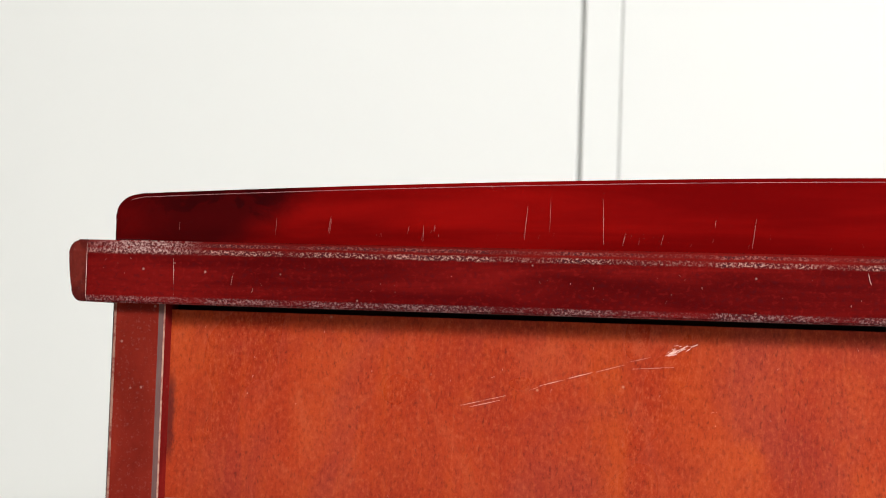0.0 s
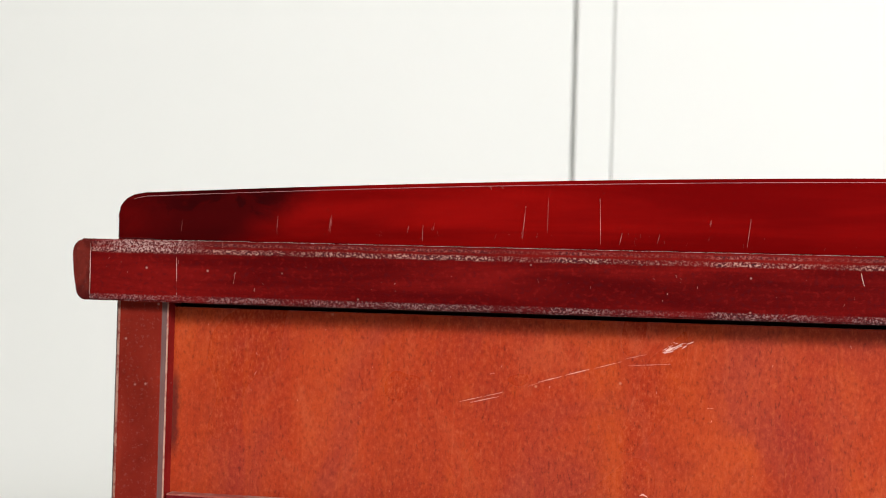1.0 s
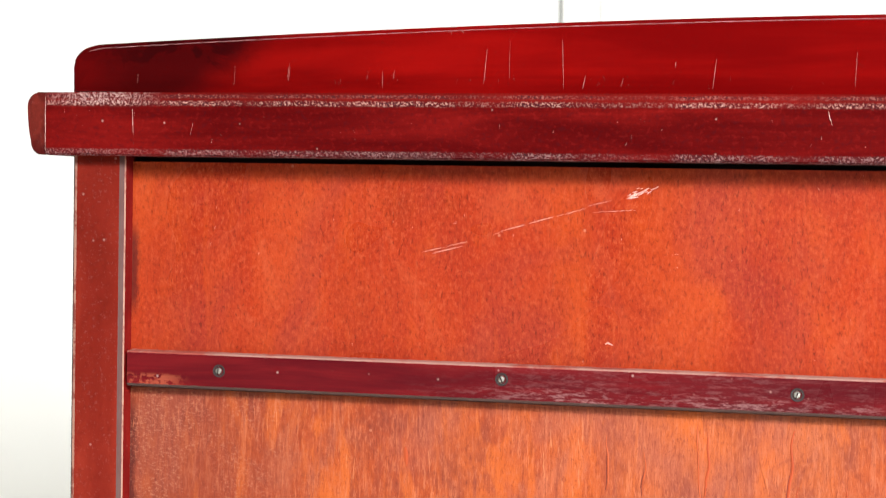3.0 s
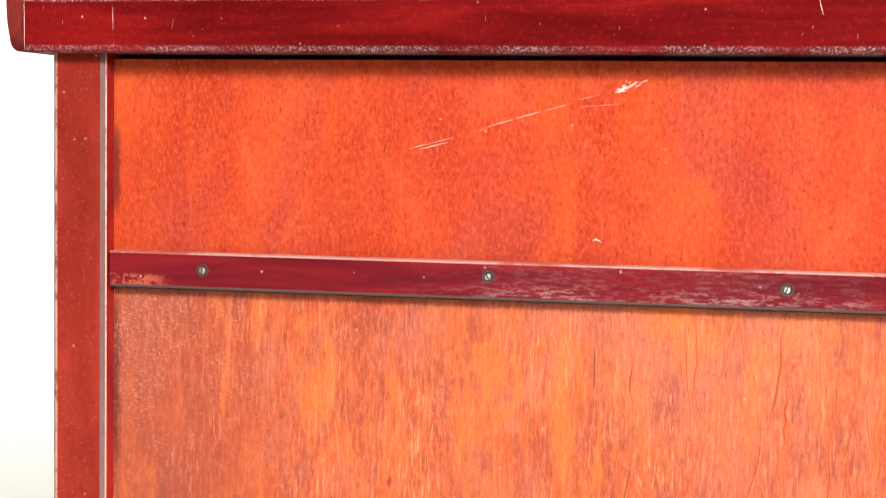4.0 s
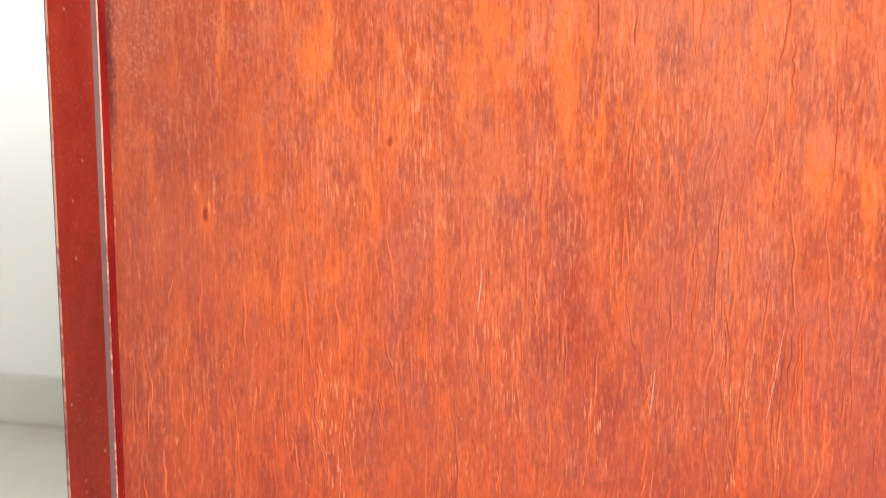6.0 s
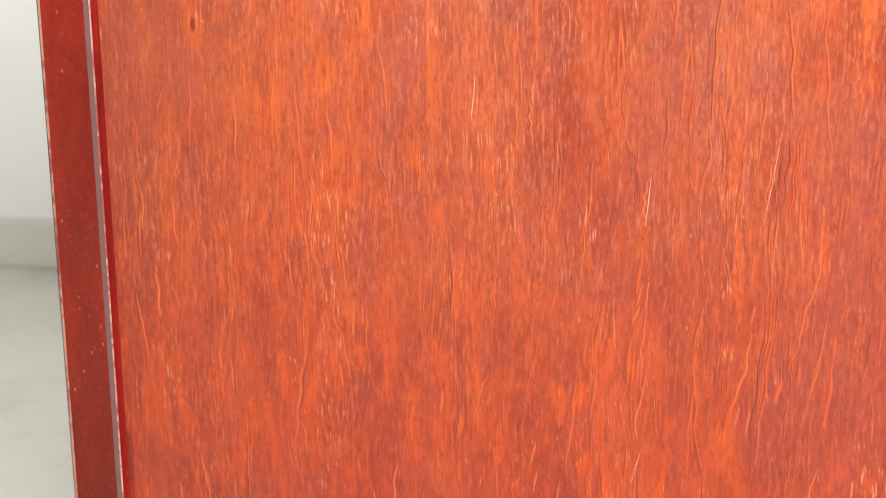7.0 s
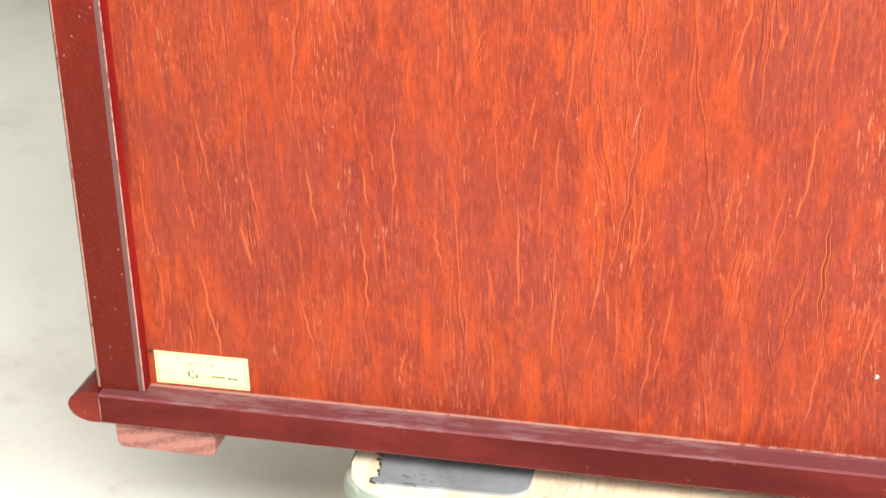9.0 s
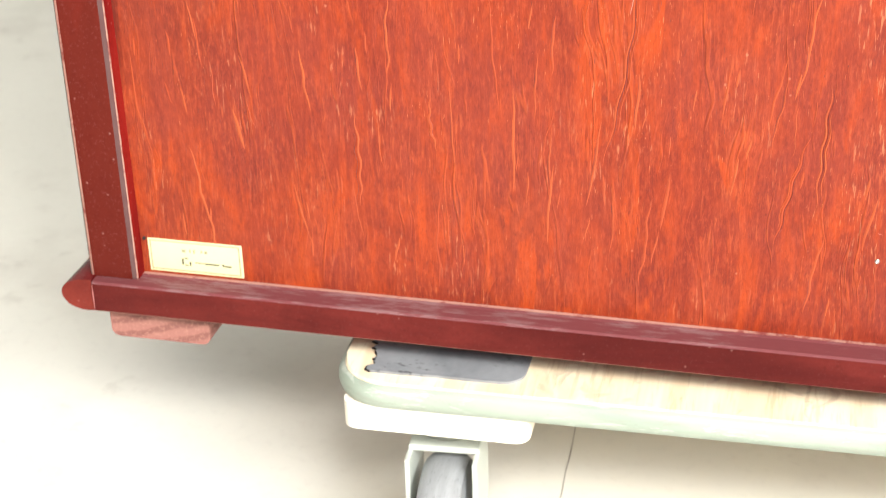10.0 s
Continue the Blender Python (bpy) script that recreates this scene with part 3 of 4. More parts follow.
# ---------------------------------------------------------------- the room
def room():
    x0, x1, y0, y1, h = -4.5, 2.32, -8.0, 1.30, 2.6
    floor = part("floor", box((x0, y0, -0.12), (x1, y1 + 0.2, 0)), M_FLOOR, None, "pale grey screed floor with stains and a hairline joint", kind="structure")
    rng = random.Random(5)
    bm = bmesh.new()
    prev = None
    y = -0.9
    while y < 1.5:
        x = 0.2460 - 0.065 * (y - 0.093) + 0.002 * math.sin(y * 9) + rng.uniform(-0.0006, 0.0006)
        w = rng.uniform(0.0001, 0.0004)
        row = (bm.verts.new((x - w, y, 0.0004)), bm.verts.new((x + w, y, 0.0004)))
        if prev:
            bm.faces.new((prev[0], prev[1], row[1], row[0]))
        prev = row
        y += 0.02
    part("crack", bm, M_CRACK, floor, "dark hairline crack")
    wall = part("wall_north", box((x0, y1 + 0.02, 0), (x1, y1 + 0.16, h)), M_WALL, None, "white painted panel wall with an upright joint strip", kind="structure")
    for a, b in ((x0, 0.0230), (0.0290, 0.0745), (0.0760, x1)):
        part("panel", box((a, y1, 0), (b, y1 + 0.02, h), 0.0015), M_WALL, wall)
    part("baseboard", box((x0, y1 - 0.012, 0), (x1, y1, 0.068), 0.003), M_SKIRT, None, "low grey-white skirting along the wall", kind="structure")
    part("wall_west", box((x0 - 0.14, y0, 0), (x0, y1, h)), M_REAR, None, "plain grey wall", kind="structure")
    bm = box((x1, y0, 0), (x1 + 0.14, -3.1, h))
    box((x1, -1.2, 0), (x1 + 0.14, y1, h), bm=bm)
    box((x1, -3.1, 0), (x1 + 0.14, -1.2, 1.45), bm=bm)
    box((x1, -3.1, 2.5), (x1 + 0.14, -1.2, h), bm=bm)
    part("wall_east", bm, M_REAR, None, "plain grey wall with a high window opening", kind="structure")
    part("wall_south", box((x0, y0 - 0.14, 0), (x1, y0, h)), M_REAR, None, "plain grey wall", kind="structure")
    part("ceiling", box((x0, y0, h), (x1, y1 + 0.2, h + 0.1)), M_CEIL, None, "plain grey ceiling", kind="structure")


room()


# ---------------------------------------------------------------- the cabinet
W, DEPTH = 0.868, 0.40
cab = thing("cabinet", BASE, "red lacquered wooden cabinet, scratched panelled back, raised on a dolly", "cabinet")


def cpart(name, bm, mats, parent=cab, label="", smooth=False, kind=""):
    return part(name, bm, mats, parent, label, BASE, smooth, kind)


def mirror(pts):
    return [(W - p[0], p[1]) for p in reversed(pts)]


def cabinet():
    # back sheets
    up = cpart("upper_panel", box((0.026, 0, 0.722), (W - 0.026, 0.006, 0.8269)), M_UP, label="smooth orange-red veneer panel with a long white scratch")
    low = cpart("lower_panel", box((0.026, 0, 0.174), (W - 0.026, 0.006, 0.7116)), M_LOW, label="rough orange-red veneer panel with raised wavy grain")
    # added board, coloured near black as contact shade under rail and batten
    cpart("backing_board", box((0.0185, 0.0075, 0.185), (W - 0.0185, 0.0195, 0.8370)), M_SHADE_GRIME, label="near-black board behind the panels, standing in for gap shade")
    # stiles: chamfered outer edge, small quirk and bevel on the inner one
    prof = [(0.0, 0.02), (0.0, -0.0080), (0.0008, -0.0086), (0.0023, -0.0091), (0.0255, -0.0091), (0.0279, -0.0082), (0.0287, -0.0080), (0.0299, 0.02)]
    idx = [0, 1, 2, 0, 4, 2, 3, 0]
    for pts, ids in ((prof, idx), (mirror(prof), [0] + idx[-2::-1] + [0])):
        ids = ids[:len(pts)]
        cpart("stile", prism(pts, 2, 0.1873, 0.831, ids), [M_STILE, M_DARKEDGE, M_ARRIS, M_REVEAL, M_QUIRK])
    # top rail
    bm = box((-0.0115, -0.018, 0.8295), (W + 0.0115, 0.02, 0.8612))
    bmesh.ops.bevel(bm, geom=bm.edges[:], offset=0.0008, segments=2, affect="EDGES", material=0)
    for f in bm.faces:
        if f.normal.z > 0.3 and f.normal.y < -0.3:
            f.material_index = 1
    rail = cpart("top_rail", bm, [M_LEDGE, M_GLOSS], label="dark red rail with scuffed, speckled edges")
    # moulded ends of the top, seen as cut profiles
    prof = [(-0.0117, 0.8612), (-0.0150, 0.8612)] + arc(-0.0148, 0.8548, 0.0066, 0.0062, 90, 180, 7) + [(-0.0212, 0.8500), (-0.0206, 0.8430)] + arc(-0.0140, 0.8365, 0.0056, 0.0070, 165, 270, 7) + [(-0.0117, 0.8295)]
    for pts in (prof, mirror(prof)):
        cpart("top_moulding", prism(pts, 1, -0.0176, DEPTH + 0.01, None, 0.0004, 0), M_END, smooth=True)
    cpart("top_board", box((-0.0115, 0.0202, 0.838), (W + 0.0115, DEPTH + 0.01, 0.8604), 0.0006), M_SIDE)
    # gallery board with a slow crest and round shoulders
    left = []
    x = 0.014
    left += arc(0.0125, 0.8742, 0.0130, 0.0112, 180, 100, 9)
    while x < W / 2:
        u = (W / 2 - x) / (W / 2)
        left.append((x, 0.8985 - 0.0133 * u ** 1.72))
        x += 0.02
    pts = [(0.022, 0.8628), (0.018, 0.8613), (-0.0006, 0.8613)] + left
    pts = pts + [(W - px, pz) for px, pz in reversed(pts)]
    gal = cpart("gallery_board", prism(pts, 1, -0.0085, 0.0080, None, 0.0011, 1, 2), [M_GALLERY, M_GLOSS], label="glossy deep red board with a painted dark reflection and fine scratches")
    # a thin pale strip just under the crest, its highlight put in as colour
    bm = bmesh.new()
    sliver(bm, -0.0087, [(px + 0.0012, pz - 0.0019) for px, pz in left[7:]], 0.0005)
    cpart("crest_line", bm, M_CREST, gal)
    # batten with its screws
    bz0, bz1 = 0.7128, 0.7302
    prof = [(0.0, bz0), (-0.0070, bz0), (-0.008, bz0 + 0.0014), (-0.008, bz1 - 0.0003), (-0.0074, bz1 + 0.0004), (0.0, bz1 + 0.0007)]
    bat = cpart("batten", prism(prof, 0, 0.0303, W - 0.0303, [1, 1, 0, 2, 2, 0]), [M_BATTEN, M_DARKEDGE, M_PALETOP], label="dark red batten, scuffed, with a pale rubbed top edge")
    for i in range(6):
        sx, sz = (0.0800, 0.2249, 0.3650, 0.5080, 0.6480, 0.7880)[i], (0.7222, 0.7239, 0.7224, 0.7230, 0.7219, 0.7228)[i]
        hole = lathe([(0.0033, -0.0079), (0.0031, -0.0083), (0.0022, -0.0082), (0.0019, -0.0066)], 1, (sx, 0, sz), 16)
        cpart("screw_hole", hole, M_SHADE_GRIME, bat)
        bm = lathe([(0.0019, -0.0066), (0.0018, -0.0082), (0.0014, -0.0087), (0.0002, -0.0089)], 1, (sx - 0.0002, 0, sz), 16)
        cpart("screw", bm, M_STEEL, bat, smooth=True)
        bm = box((-0.00028, -0.0091, -0.0016), (0.00028, -0.0080, 0.0016))
        bmesh.ops.rotate(bm, verts=bm.verts, cent=(0, 0, 0), matrix=Matrix.Rotation(radians((8, -25, 20, 70, 15, -40)[i]), 3, "Y"))
        bmesh.ops.translate(bm, verts=bm.verts, vec=(sx - 0.0002, 0, sz))
        part("slot", bm, M_SHADE_GRIME, bat, origin=BASE)
    # bottom rail with a stepped lip
    prof = [(0.02, 0.1682), (-0.0152, 0.1682), (-0.016, 0.1690), (-0.016, 0.1856), (-0.0150, 0.1868), (-0.0040, 0.1871), (-0.0022, 0.1878), (0.0, 0.1880), (0.02, 0.1880)]
    cpart("bottom_rail", prism(prof, 0, 0.0030, W - 0.0030, [0, 2, 0, 3, 3, 3, 2, 0, 0], 0.0004, 0), [M_RAIL, M_DARKEDGE, M_ARRIS, M_LIP], label="dark brown-red rail with a dusty stepped lip")
    # half-round base moulding along each side
    prof = [(0.0028, 0.1877)] + arc(-0.0010, 0.1779, 0.0152, 0.0097, 92, 268, 18) + [(0.0028, 0.1682)]
    for pts in (prof, mirror(prof)):
        cpart("base_moulding", prism(pts, 1, -0.0156, DEPTH + 0.012, [1] * len(pts), 0.0004, 0), [M_ENDCUT, M_SIDE], smooth=True)
    bm = bmesh.new()
    sliver(bm, -0.0163, ((0.0036, 0.1850), (0.0037, 0.1780), (0.0036, 0.1692)), 0.0022)
    cpart("rail_joint", bm, M_SCRATCH_DARK)
    # carcass
    for a, b in ((0.0004, 0.018), (W - 0.018, W - 0.0004)):
        cpart("side_panel", box((a, 0.0202, 0.1879), (b, DEPTH, 0.8376), 0.0005), M_SIDE)
    cpart("front_board", box((0.0182, DEPTH - 0.018, 0.1835), (W - 0.0182, DEPTH - 0.001, 0.8376)), M_SIDE)
    cpart("bottom_board", box((0.0030, 0.0202, 0.1683), (W - 0.0030, DEPTH, 0.1832)), M_CARCASS)
    # runners under the carcass
    for a in (0.0070, W / 2 - 0.031, W - 0.0685):
        bm = box((a, -0.006 if a < 0.1 or a > 0.7 else 0.06, 0.1475), (a + 0.0600, DEPTH - 0.03, 0.1681))
        long = [e for e in bm.edges if abs(e.verts[0].co.y - e.verts[1].co.y) > 0.1 and e.verts[0].co.z < 0.16]
        bmesh.ops.bevel(bm, geom=long, offset=0.005, segments=4, affect="EDGES", profile=0.5)
        cpart("runner", bm, M_FOOT, label="rough sawn pinkish runner block")
    return up, low, rail, gal


up, low, rail, gal = cabinet()


def marks():
    rng = random.Random(11)
    # long diagonal scratch on the upper sheet
    bm, faint = bmesh.new(), bmesh.new()
    y = -0.0002
    for pts, w in (
        (((0.1800, 0.7843), (0.1880, 0.7862), (0.2030, 0.7903)), 0.0006),
        (((0.1850, 0.7840), (0.1930, 0.7858), (0.2015, 0.7882)), 0.0009),
        (((0.2140, 0.7935), (0.2200, 0.7958)), 0.0003),
        (((0.2190, 0.7954), (0.2360, 0.8006), (0.2480, 0.8042), (0.2595, 0.8072)), 0.0008),
        (((0.2610, 0.8086), (0.2690, 0.8102), (0.2740, 0.8118)), 0.0006),
    ):
        pts = [(1.013 * px, pz - 0.0002) for px, pz in pts]
        if pts[0][0] > 0.275:
            sliver(bm, y, pts, w)
        else:
            # the long stroke is broken and fainter
            (ax, az), (bx, bz) = pts[0], pts[-1]
            k = max(1, int((bx - ax) / 0.011))
            for i in range(k):
                u0, u1 = i / k, (i + rng.uniform(0.85, 1.1)) / k
                j = rng.uniform(-0.0003, 0.0003)
                sliver(faint, y, ((ax + (bx - ax) * u0, az + (bz - az) * u0 + j), (ax + (bx - ax) * (u0 + u1) / 2, az + (bz - az) * (u0 + u1) / 2 + j), (ax + (bx - ax) * u1, az + (bz - az) * u1 + j)), w * rng.uniform(0.6, 1.3))
    # where it ends the surface is scuffed white
    for _ in range(26):
        u = rng.random()
        cx, cz = 0.2840 + 0.0125 * u, 0.8130 + 0.0048 * u + rng.gauss(0, 0.0008)
        ln, sl = rng.uniform(0.0012, 0.0042), rng.uniform(0.15, 0.65)
        sliver(bm, y, ((cx - ln / 2, cz - ln * sl / 2), (cx, cz), (cx + ln / 2, cz + ln * sl / 2)), rng.uniform(0.0004, 0.0010))
    cpart("scratch", bm, M_SCRATCH, up, "white diagonal scratch", kind="stuff")
    bm = faint
    for pts, w in (
        (((0.2660, 0.8052), (0.2760, 0.8060), (0.2870, 0.8068)), 0.0004),
        (((0.3050, 0.7860), (0.3080, 0.7862)), 0.0008),
        (((0.2735, 0.7420), (0.2750, 0.7428), (0.2775, 0.7416)), 0.0022),
        (((0.1975, 0.7985), (0.1995, 0.7990)), 0.0008),
    ):
        sliver(bm, y, pts, w)
    for _ in range(26):
        x, z = rng.uniform(0.04, 0.46), rng.uniform(0.736, 0.826)
        sliver(bm, y, ((x, z), (x + rng.uniform(-0.0008, 0.0008), z + rng.uniform(0.0005, 0.0014))), rng.uniform(0.0004, 0.0010))
    cpart("rub_mark", bm, M_SCRATCH_DIM, up, kind="stuff")
    # the lower sheet
    bm = bmesh.new()
    for pts, w in (
        (((0.2208, 0.5600), (0.2204, 0.5520), (0.2195, 0.5440), (0.2188, 0.5380)), 0.0009),
        (((0.0690, 0.2240), (0.0694, 0.2229)), 0.0010),
        (((0.3045, 0.3725), (0.3020, 0.3640), (0.3005, 0.3560)), 0.0008),
        (((0.3062, 0.5150), (0.3052, 0.5020), (0.3040, 0.4900)), 0.0010),
        (((0.3660, 0.5390), (0.3630, 0.5160), (0.3595, 0.4935)), 0.0009),
        (((0.3065, 0.4640), (0.3055, 0.4500)), 0.0009),
        (((0.4250, 0.2500), (0.4275, 0.2496)), 0.0012),
    ):
        sliver(bm, y, pts, w)
    cpart("rub_mark", bm, M_SCRATCH_DIM, low, kind="stuff")
    # gallery board: short upright scratches
    bm = bmesh.new()
    y = -0.0087
    for (xa, za), (xb, zb), w in (
        ((0.0852, 0.875), (0.0848, 0.8655), 0.0003), ((0.1132, 0.876), (0.1120, 0.8680), 0.0005), ((0.1135, 0.8745), (0.1126, 0.8668), 0.0003),
        ((0.2112, 0.883), (0.2098, 0.8662), 0.0006), ((0.2222, 0.887), (0.2220, 0.8690), 0.0003), ((0.2472, 0.887), (0.2480, 0.8640), 0.0006),
        ((0.2582, 0.870), (0.2570, 0.8640), 0.0007), ((0.3188, 0.878), (0.3172, 0.8640), 0.0005), ((0.1602, 0.872), (0.1600, 0.8640), 0.0005),
        ((0.1660, 0.873), (0.1652, 0.8690), 0.0004), ((0.3002, 0.877), (0.3000, 0.8740), 0.0006), ((0.0342, 0.872), (0.0340, 0.8660), 0.0003),
        ((0.1930, 0.8925), (0.1940, 0.8900), 0.0005), ((0.1982, 0.8925), (0.2000, 0.8905), 0.0005), ((0.3815, 0.881), (0.3808, 0.8650), 0.0004),
        ((0.1530, 0.872), (0.1522, 0.8680), 0.0003), ((0.2762, 0.870), (0.2750, 0.8650), 0.0004), ((0.4480, 0.879), (0.4470, 0.8660), 0.0004),
    ):
        xa, xb = xa * 1.018, xb * 1.018
        sliver(bm, y, ((xa, za), ((xa + xb) / 2, (za + zb) / 2), (xb, zb)), w)
    for _ in range(30):
        x, z = rng.uniform(0.10, 0.42), rng.uniform(0.8635, 0.8690)
        sliver(bm, y, ((x, z), (x + rng.uniform(-0.001, 0.001), z + rng.uniform(0.001, 0.003))), 0.0002)
    cpart("scratch", bm, M_SCRATCH_DARK, gal, kind="stuff")
    # top rail: an upright check and a few nicks
    bm = bmesh.new()
    y = -0.0182
    sliver(bm, y, ((0.0362, 0.8525), (0.0364, 0.8460), (0.0366, 0.8400)), 0.0004)
    sliver(bm, y, ((0.0682, 0.8458), (0.0672, 0.8400)), 0.0004)
    sliver(bm, y, ((0.3762, 0.8535), (0.3768, 0.8505), (0.3780, 0.8470)), 0.0006)
    sliver(bm, y, ((0.0610, 0.8612), (0.0610, 0.8580)), 0.0005)
    sliver(bm, y, ((-0.0113, 0.8590), (-0.0112, 0.8450), (-0.0111, 0.8305)), 0.0006)
    for _ in range(30):
        x, z = rng.uniform(-0.008, 0.46), rng.uniform(0.832, 0.853)
        sliver(bm, y, ((x, z), (x + rng.uniform(-0.0004, 0.0004), z + rng.uniform(0.0005, 0.0018))), rng.uniform(0.0002, 0.0005))
    cpart("nick", bm, M_SCRATCH, rail, kind="stuff")
    bm = bmesh.new()
    sliver(bm, y, ((0.0367, 0.8400), (0.0368, 0.8296)), 0.0004)
    cpart("check", bm, M_SHADE_GRIME, rail)


marks()


def strand(bm, pts, width, height, y=-0.0001):
    """A slender raised fibre with a low crest, tapering at both ends, through (x, z) places."""
    n = len(pts)
    prev = None
    for i, (x, z) in enumerate(pts):
        p, q = pts[max(0, i - 1)], pts[min(n - 1, i + 1)]
        d = Vector((q[0] - p[0], q[1] - p[1])).normalized()
        t = max(0.12, max(0.0, math.sin(math.pi * i / (n - 1))) ** 0.6)
        w = width * t / 2
        row = [bm.verts.new((x - d.y * w, y, z + d.x * w)), bm.verts.new((x, y - height * t, z)), bm.verts.new((x + d.y * w, y, z - d.x * w))]
        if prev:
            for k in (0, 1):
                bm.faces.new((prev[k], prev[k + 1], row[k + 1], row[k]))
        prev = row


def fibres():
    """Raised wavy veins of the lower sheet, with clusters of pale flecks and dark pores between them."""
    rng = random.Random(23)
    xa, xb = 0.036, W - 0.036
    veins, flecks, pores = bmesh.new(), bmesh.new(), bmesh.new()

    def rough_zone(x, z):
        if z < 0.56:
            return 1.0
        return 0.8 if x > 0.27 and z < 0.69 else (0.25 if z < 0.62 else 0.12)

    made = 0
    while made < 430:
        x, z = rng.uniform(xa, xb), rng.uniform(0.205, 0.69)
        if rng.random() > rough_zone(x, z):
            continue
        made += 1
        size = rng.random() ** 2
        length = 0.010 + 0.060 * size * rng.uniform(0.6, 1.2)
        # the figure leans inwards low down, towards the middle from one side and the stile from the other
        lean = rng.gauss(0.13 if x > 0.24 and z < 0.46 else -0.16 if x < 0.16 and z < 0.46 else 0.0, 0.06)
        amp, k, ph = rng.uniform(0.0002, 0.0008), rng.uniform(90, 220), rng.uniform(0, 6.3)
        m = 5 + int(length / 0.004)
        pts = []
        for i in range(m):
            u = length * (i / (m - 1) - 0.5)
            pz = min(0.705, max(0.1965, z + u))
            pts.append((min(xb, max(xa, x + lean * u + amp * math.sin(k * u + ph) + amp * 0.5 * math.sin(2.3 * k * u))), pz))
        if pts[-1][1] - pts[0][1] > 0.006:
            strand(veins, pts, rng.uniform(0.0005, 0.0015) * (1.6 if rng.random() < 0.12 else 1.0), rng.uniform(0.00010, 0.00026))
            if size > 0.12 and rng.random() < 0.5:
                a, b = sorted((rng.randrange(m), rng.randrange(m)))
                if b - a > 2:
                    strand(pores, [(px - 0.0007, pz) for px, pz in pts[a:b + 1]], rng.uniform(0.0003, 0.0006), 0.00004)
    # the longest veins of the sheet
    for xt, zt, xf, zf in ((0.366, 0.539, 0.359, 0.493), (0.368, 0.469, 0.359, 0.357), (0.306, 0.515, 0.304, 0.490), (0.231, 0.464, 0.230, 0.436),
                           (0.133, 0.423, 0.124, 0.353), (0.132, 0.496, 0.142, 0.445), (0.375, 0.548, 0.371, 0.486), (0.248, 0.553, 0.249, 0.528),
                           (0.169, 0.502, 0.169, 0.459), (0.389, 0.299, 0.375, 0.239), (0.304, 0.373, 0.288, 0.275), (0.158, 0.294, 0.159, 0.241),
                           (0.398, 0.326, 0.394, 0.260), (0.227, 0.408, 0.221, 0.382), (0.199, 0.305, 0.202, 0.276), (0.366, 0.678, 0.365, 0.644)):
        bow = rng.uniform(-0.0022, 0.0022)
        for k in range(3):
            off, a, b = rng.uniform(-0.0026, 0.0026) * k, rng.uniform(0, 0.3) * k, 1 - rng.uniform(0, 0.3) * k
            m = 6 + int((zt - zf) / 0.003)
            pts = []
            for i in range(m):
                u = a + (b - a) * i / (m - 1)
                pts.append((xf + (xt - xf) * u + off + bow * math.sin(math.pi * u) + 0.0006 * math.sin(23 * u + 300 * xt), zf + (zt - zf) * u))
            if b - a > 0.1:
                strand(veins if k < 2 else pores, pts, rng.uniform(0.0008, 0.0016) / (1 + 0.5 * k), 0.00025)
    for bm, groups, each, wide in ((flecks, 170, 36, (0.00014, 0.00036)), (pores, 240, 22, (0.00016, 0.0004))):
        for _ in range(groups):
            cx, cz = rng.uniform(xa, xb), rng.uniform(0.21, 0.70)
            if rng.random() > rough_zone(cx, cz) + 0.15:
                continue
            for _ in range(rng.randint(4, each)):
                x, z = rng.gauss(cx, 0.009), rng.gauss(cz, 0.020)
                if not (xa < x < xb and 0.20 < z < 0.70):
                    continue
                length = 0.0006 + 0.0052 * rng.random() ** 2
                dx = length * rng.uniform(-0.12, 0.12)
                strand(bm, ((x, z), (x + dx / 2, z + length / 2), (x + dx, z + length)), rng.uniform(*wide), 0.00006)
    cpart("raised_vein", veins, M_VEIN, low, "raised orange veins", kind="stuff")
    cpart("fleck", flecks, M_FLECK, low, "pale flecks of bare fibre", kind="stuff")
    cpart("pore", pores, M_PIT, low, "dark open pores", kind="stuff")


fibres()


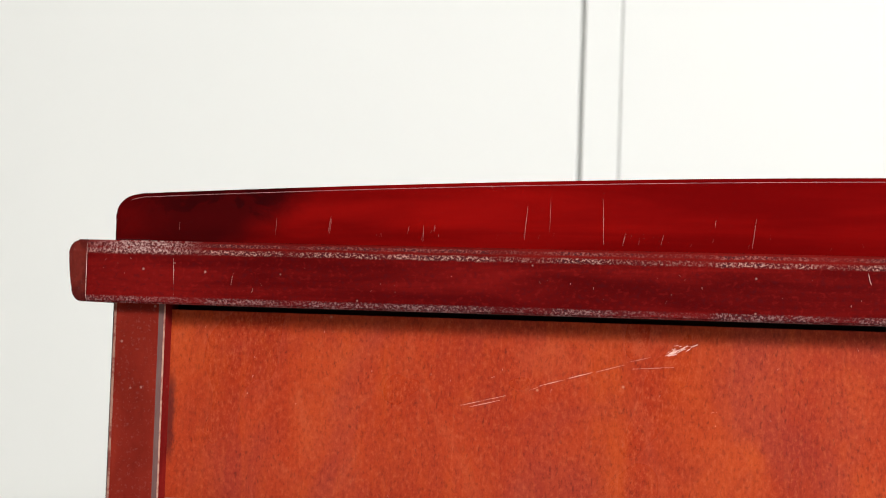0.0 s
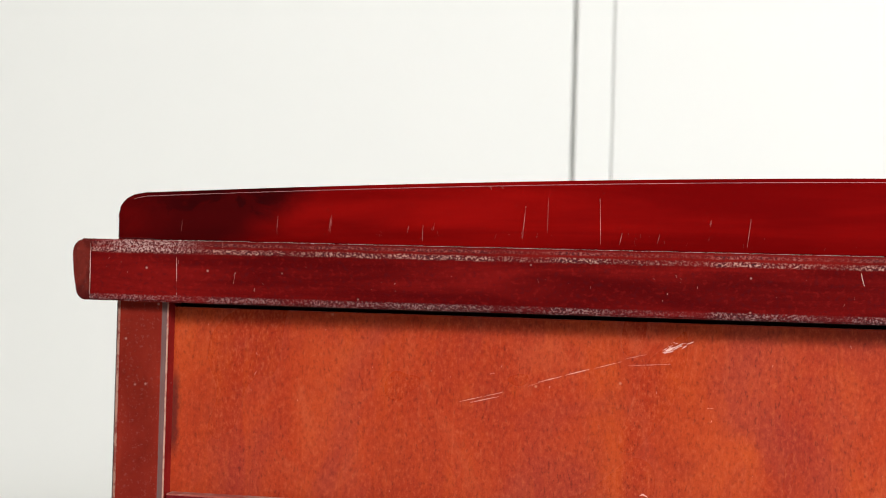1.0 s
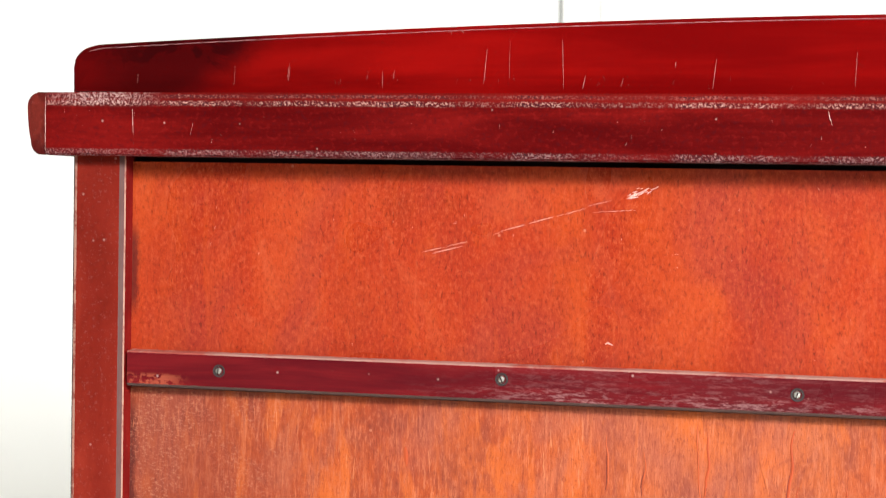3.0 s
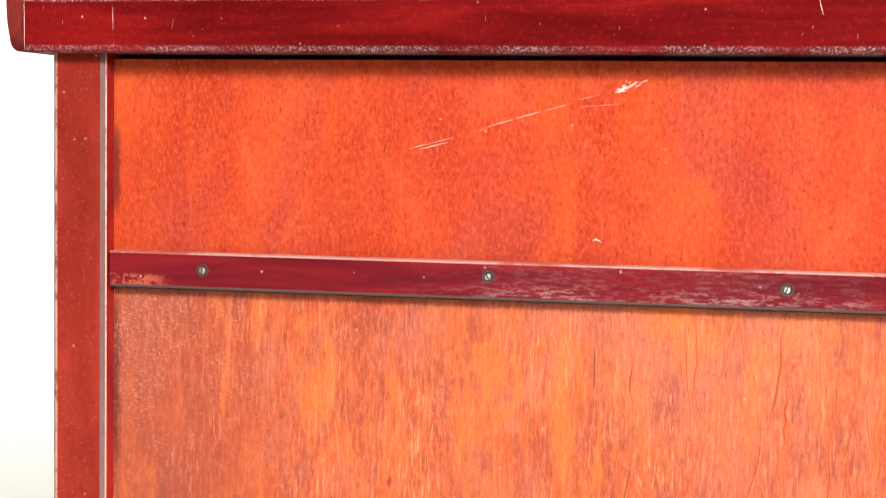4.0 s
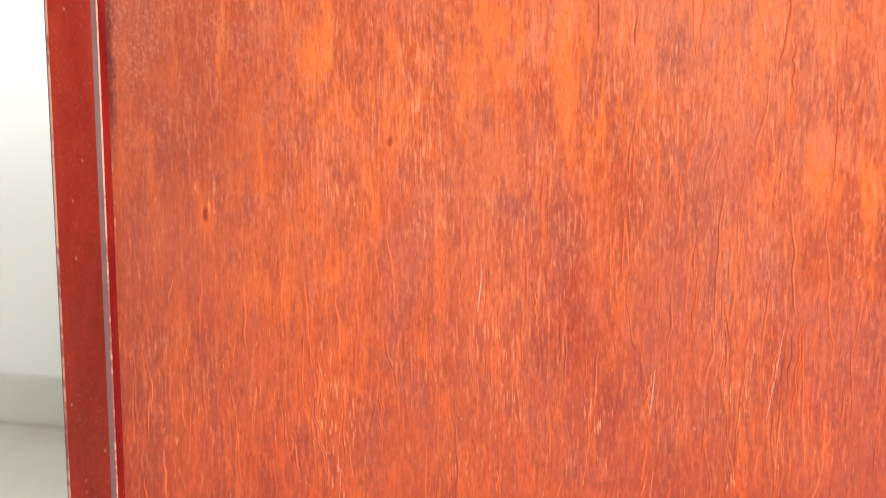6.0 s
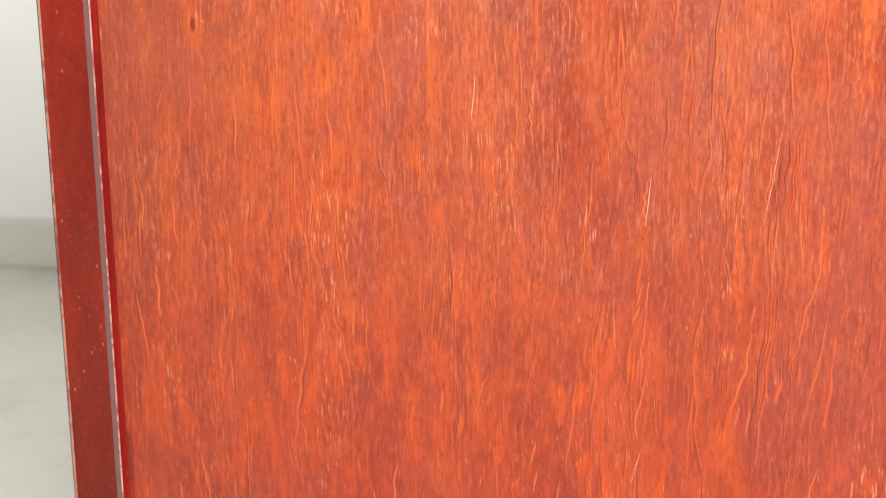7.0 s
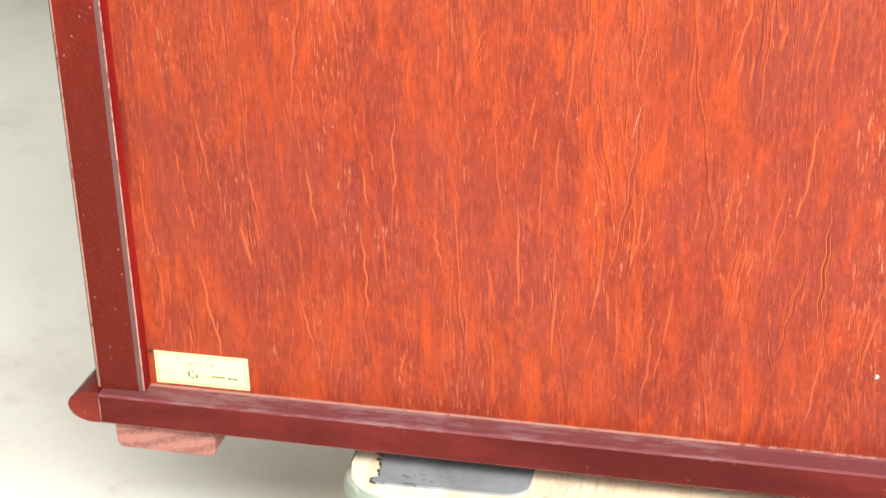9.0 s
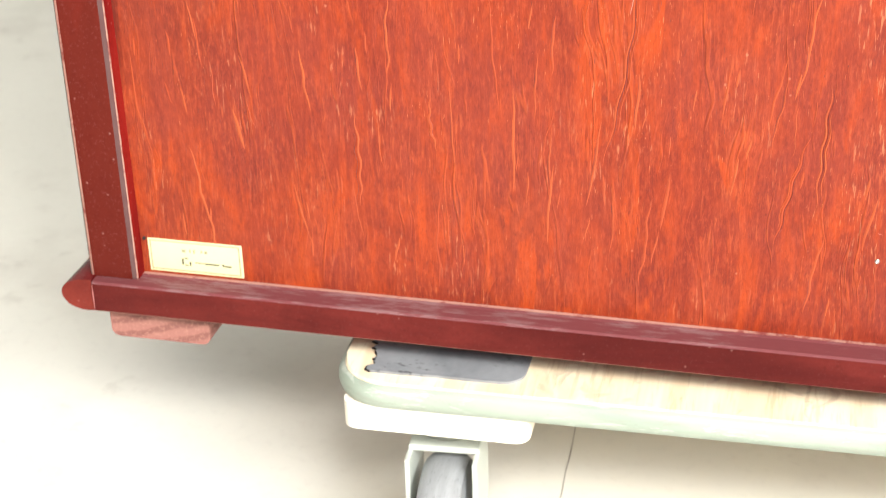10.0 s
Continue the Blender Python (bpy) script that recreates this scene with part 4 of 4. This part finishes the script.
def label():
    y0, x0, x1, z0, z1 = -0.0005, 0.0332, 0.0887, 0.1898, 0.2098
    lab = cpart("paper_label", box((x0, y0, z0), (x1, 0.0001, z1)), M_PAPER, low, "yellowed paper label with faded writing")
    y = y0 - 0.0001

    def bars(name, rects, mat):
        bm = bmesh.new()
        for a, b, c, d in rects:
            vs = [bm.verts.new((x0 + (x1 - x0) * u, y, z1 - (z1 - z0) * v)) for u, v in ((a, b), (c, b), (c, d), (a, d))]
            bm.faces.new(vs)
        cpart(name, bm, mat, low)

    bars("label_border", [(0.02, 0.04, 0.975, 0.075), (0.02, 0.915, 0.975, 0.95), (0.02, 0.075, 0.033, 0.915), (0.962, 0.075, 0.975, 0.915)], M_INKFAINT)
    bars("label_line", [(0.36, 0.27, 0.40, 0.36), (0.44, 0.26, 0.455, 0.36), (0.48, 0.25, 0.50, 0.37), (0.56, 0.26, 0.58, 0.33), (0.60, 0.26, 0.63, 0.35)], M_INKFAINT)
    bars("label_line", [(0.35, 0.55, 0.37, 0.74), (0.38, 0.52, 0.42, 0.56), (0.38, 0.73, 0.42, 0.77), (0.43, 0.64, 0.45, 0.76), (0.49, 0.64, 0.60, 0.665), (0.60, 0.64, 0.75, 0.69), (0.78, 0.63, 0.80, 0.70), (0.80, 0.66, 0.88, 0.71)], M_INK)
    # a tack by the label, and the peg at the middle of the sheet
    cpart("tack", lathe([(0.0011, 0.0), (0.0010, -0.0008), (0.0003, -0.0012)], 1, (0.0312, 0, 0.2092), 10), M_SHADE_GRIME, low)
    cpart("peg", lathe([(0.0013, 0.0), (0.0012, -0.0006), (0.0007, -0.0009), (0.0002, -0.0006)], 1, (0.4259, 0, 0.2348), 7), M_STEEL, low, "small bare metal pin")


label()


# ---------------------------------------------------------------- the dolly
DX, DY = 0.4265, 0.1855
dolly = thing("furniture_dolly", (DX, DY, 0), "flat wooden furniture dolly with green edge band and casters", "dolly", 1.8)
HX, HY, TOP = 0.2875, 0.2015, 0.1473


def rounded(hx, hy, r, n=8):
    out = []
    for cx, cy, a in ((hx - r, hy - r, 0), (-hx + r, hy - r, 90), (-hx + r, -hy + r, 180), (hx - r, -hy + r, 270)):
        out += arc(cx, cy, r, r, a, a + 90, n)
    return out


def ring_band(hx, hy, r, z0, z1, thick):
    """A strip with a rounded outer face, wrapped round the deck's edge."""
    bm = bmesh.new()
    loops = []
    for k in range(9):
        a = radians(-90 + 180 * k / 8)
        o, z = thick * math.cos(a), (z0 + z1) / 2 + (z1 - z0) / 2 * math.sin(a)
        loops.append([bm.verts.new((x, y, z)) for x, y in rounded(hx + o, hy + o, r + o)])
    for a, b in zip(loops, loops[1:] + loops[:1]):
        for i in range(len(a)):
            bm.faces.new((a[i], a[(i + 1) % len(a)], b[(i + 1) % len(b)], b[i]))
    return bm


def caster(parent, x, y, turn):
    m = Matrix.Translation((x, y, 0)) @ Matrix.Rotation(radians(turn), 4, "Z") @ Matrix.Diagonal((1.0, 1.055, 1.055, 1.0))

    def put(name, bm, mat, up, smooth=False, label=""):
        bmesh.ops.transform(bm, matrix=m, verts=bm.verts)
        return part(name, bm, mat, up, label, smooth=smooth)

    fork = bmesh.new()
    box((-0.0203, 0.001, 0.0868), (0.0203, 0.048, 0.0905), 0.0015, bm=fork, segs=3)
    for s in (-1, 1):
        a = sorted((s * 0.0176, s * 0.0205))
        box((a[0], -0.010, 0.030), (a[1], 0.030, 0.0880), 0.0010, bm=fork, segs=2)
    fork = put("caster", fork, M_ZINC, parent, label="pale painted steel swivel caster")
    put("plate", box((-0.036, -0.008, 0.1077), (0.036, 0.060, 0.1104), 0.001), M_ZINC, fork)
    put("swivel", lathe([(0.019, 0.0904), (0.021, 0.097), (0.021, 0.104), (0.017, 0.1077)], 2, (0, 0.026, 0), 24), M_STEEL, fork, True)
    put("wheel", lathe([(0.012, -0.0129), (0.0310, -0.0131), (0.0365, -0.0121), (0.0390, -0.0092), (0.0402, -0.0050), (0.0406, 0.0), (0.0402, 0.0050), (0.0390, 0.0092), (0.0365, 0.0121), (0.0310, 0.0131), (0.012, 0.0129)], 0, (0, 0.0, 0.0406), 48), M_TYRE, fork, True, "worn grey rubber wheel")
    put("axle", lathe([(0.0055, -0.0245), (0.0055, 0.0245)], 0, (0, 0, 0.0406), 12), M_HUB, fork)


def build_dolly():
    deck = prism(rounded(HX, HY, 0.028), 2, TOP - 0.0150, TOP, None, 0.0012, 0)
    part("deck", deck, M_PLY, dolly, "bare stained plywood deck")
    part("edge_band", ring_band(HX, HY, 0.028, TOP - 0.0160, TOP - 0.0018, 0.0042), M_BAND, dolly, "pale green rubber edge band", smooth=True)
    for sx in (-1, 1):
        for sy in (-1, 1):
            bm = prism(rounded(0.0520, 0.045, 0.008, 12), 2, 0.1166, TOP - 0.0152, None, 0.0012, 0)
            bmesh.ops.translate(bm, verts=bm.verts, vec=(sx * (HX - 0.0555), sy * (HY - 0.044), 0))
            part("corner_block", bm, M_BLOCK, dolly, "pale softwood packing block")
            caster(dolly, sx * (HX - 0.0640) - 0.0085, sy * (HY - 0.045) - 0.0265 , 3 if sy < 0 else 25)
    # rubber sheet stuck on the deck's corner, one end torn
    rng = random.Random(3)
    xa, xb, ya, yb = -HX + 0.0172, -HX + 0.1030, -HY + 0.0090, -HY + 0.075
    torn = [(xa - 0.012 * max(0.0, 1 - i / 30) + rng.uniform(-0.0016, 0.0022) + 0.0006 * math.sin(i * 0.6), yb + (ya - yb) * i / 40) for i in range(41)]
    under = [(px - rng.uniform(0.0002, 0.0014), py) for px, py in torn] + [(xa + 0.006, ya + 0.0004), (xa + 0.006, yb)]
    part("torn_edge", prism(under, 2, TOP - 0.0002, TOP + 0.0009), M_SHADE_GRIME, dolly, "black ragged backing of the pad")
    pts = torn
    pts += [(xa + 0.02 * i, ya + rng.uniform(-0.0004, 0.0004)) for i in (1, 2, 3)]
    pts += arc(xb - 0.012, ya + 0.012, 0.012, 0.012, 270, 360, 6) + [(xb, yb)]
    part("rubber_pad", prism(pts, 2, TOP - 0.0002, TOP + 0.0016), M_PAD, dolly, "torn black rubber anti-slip pad")


build_dolly()
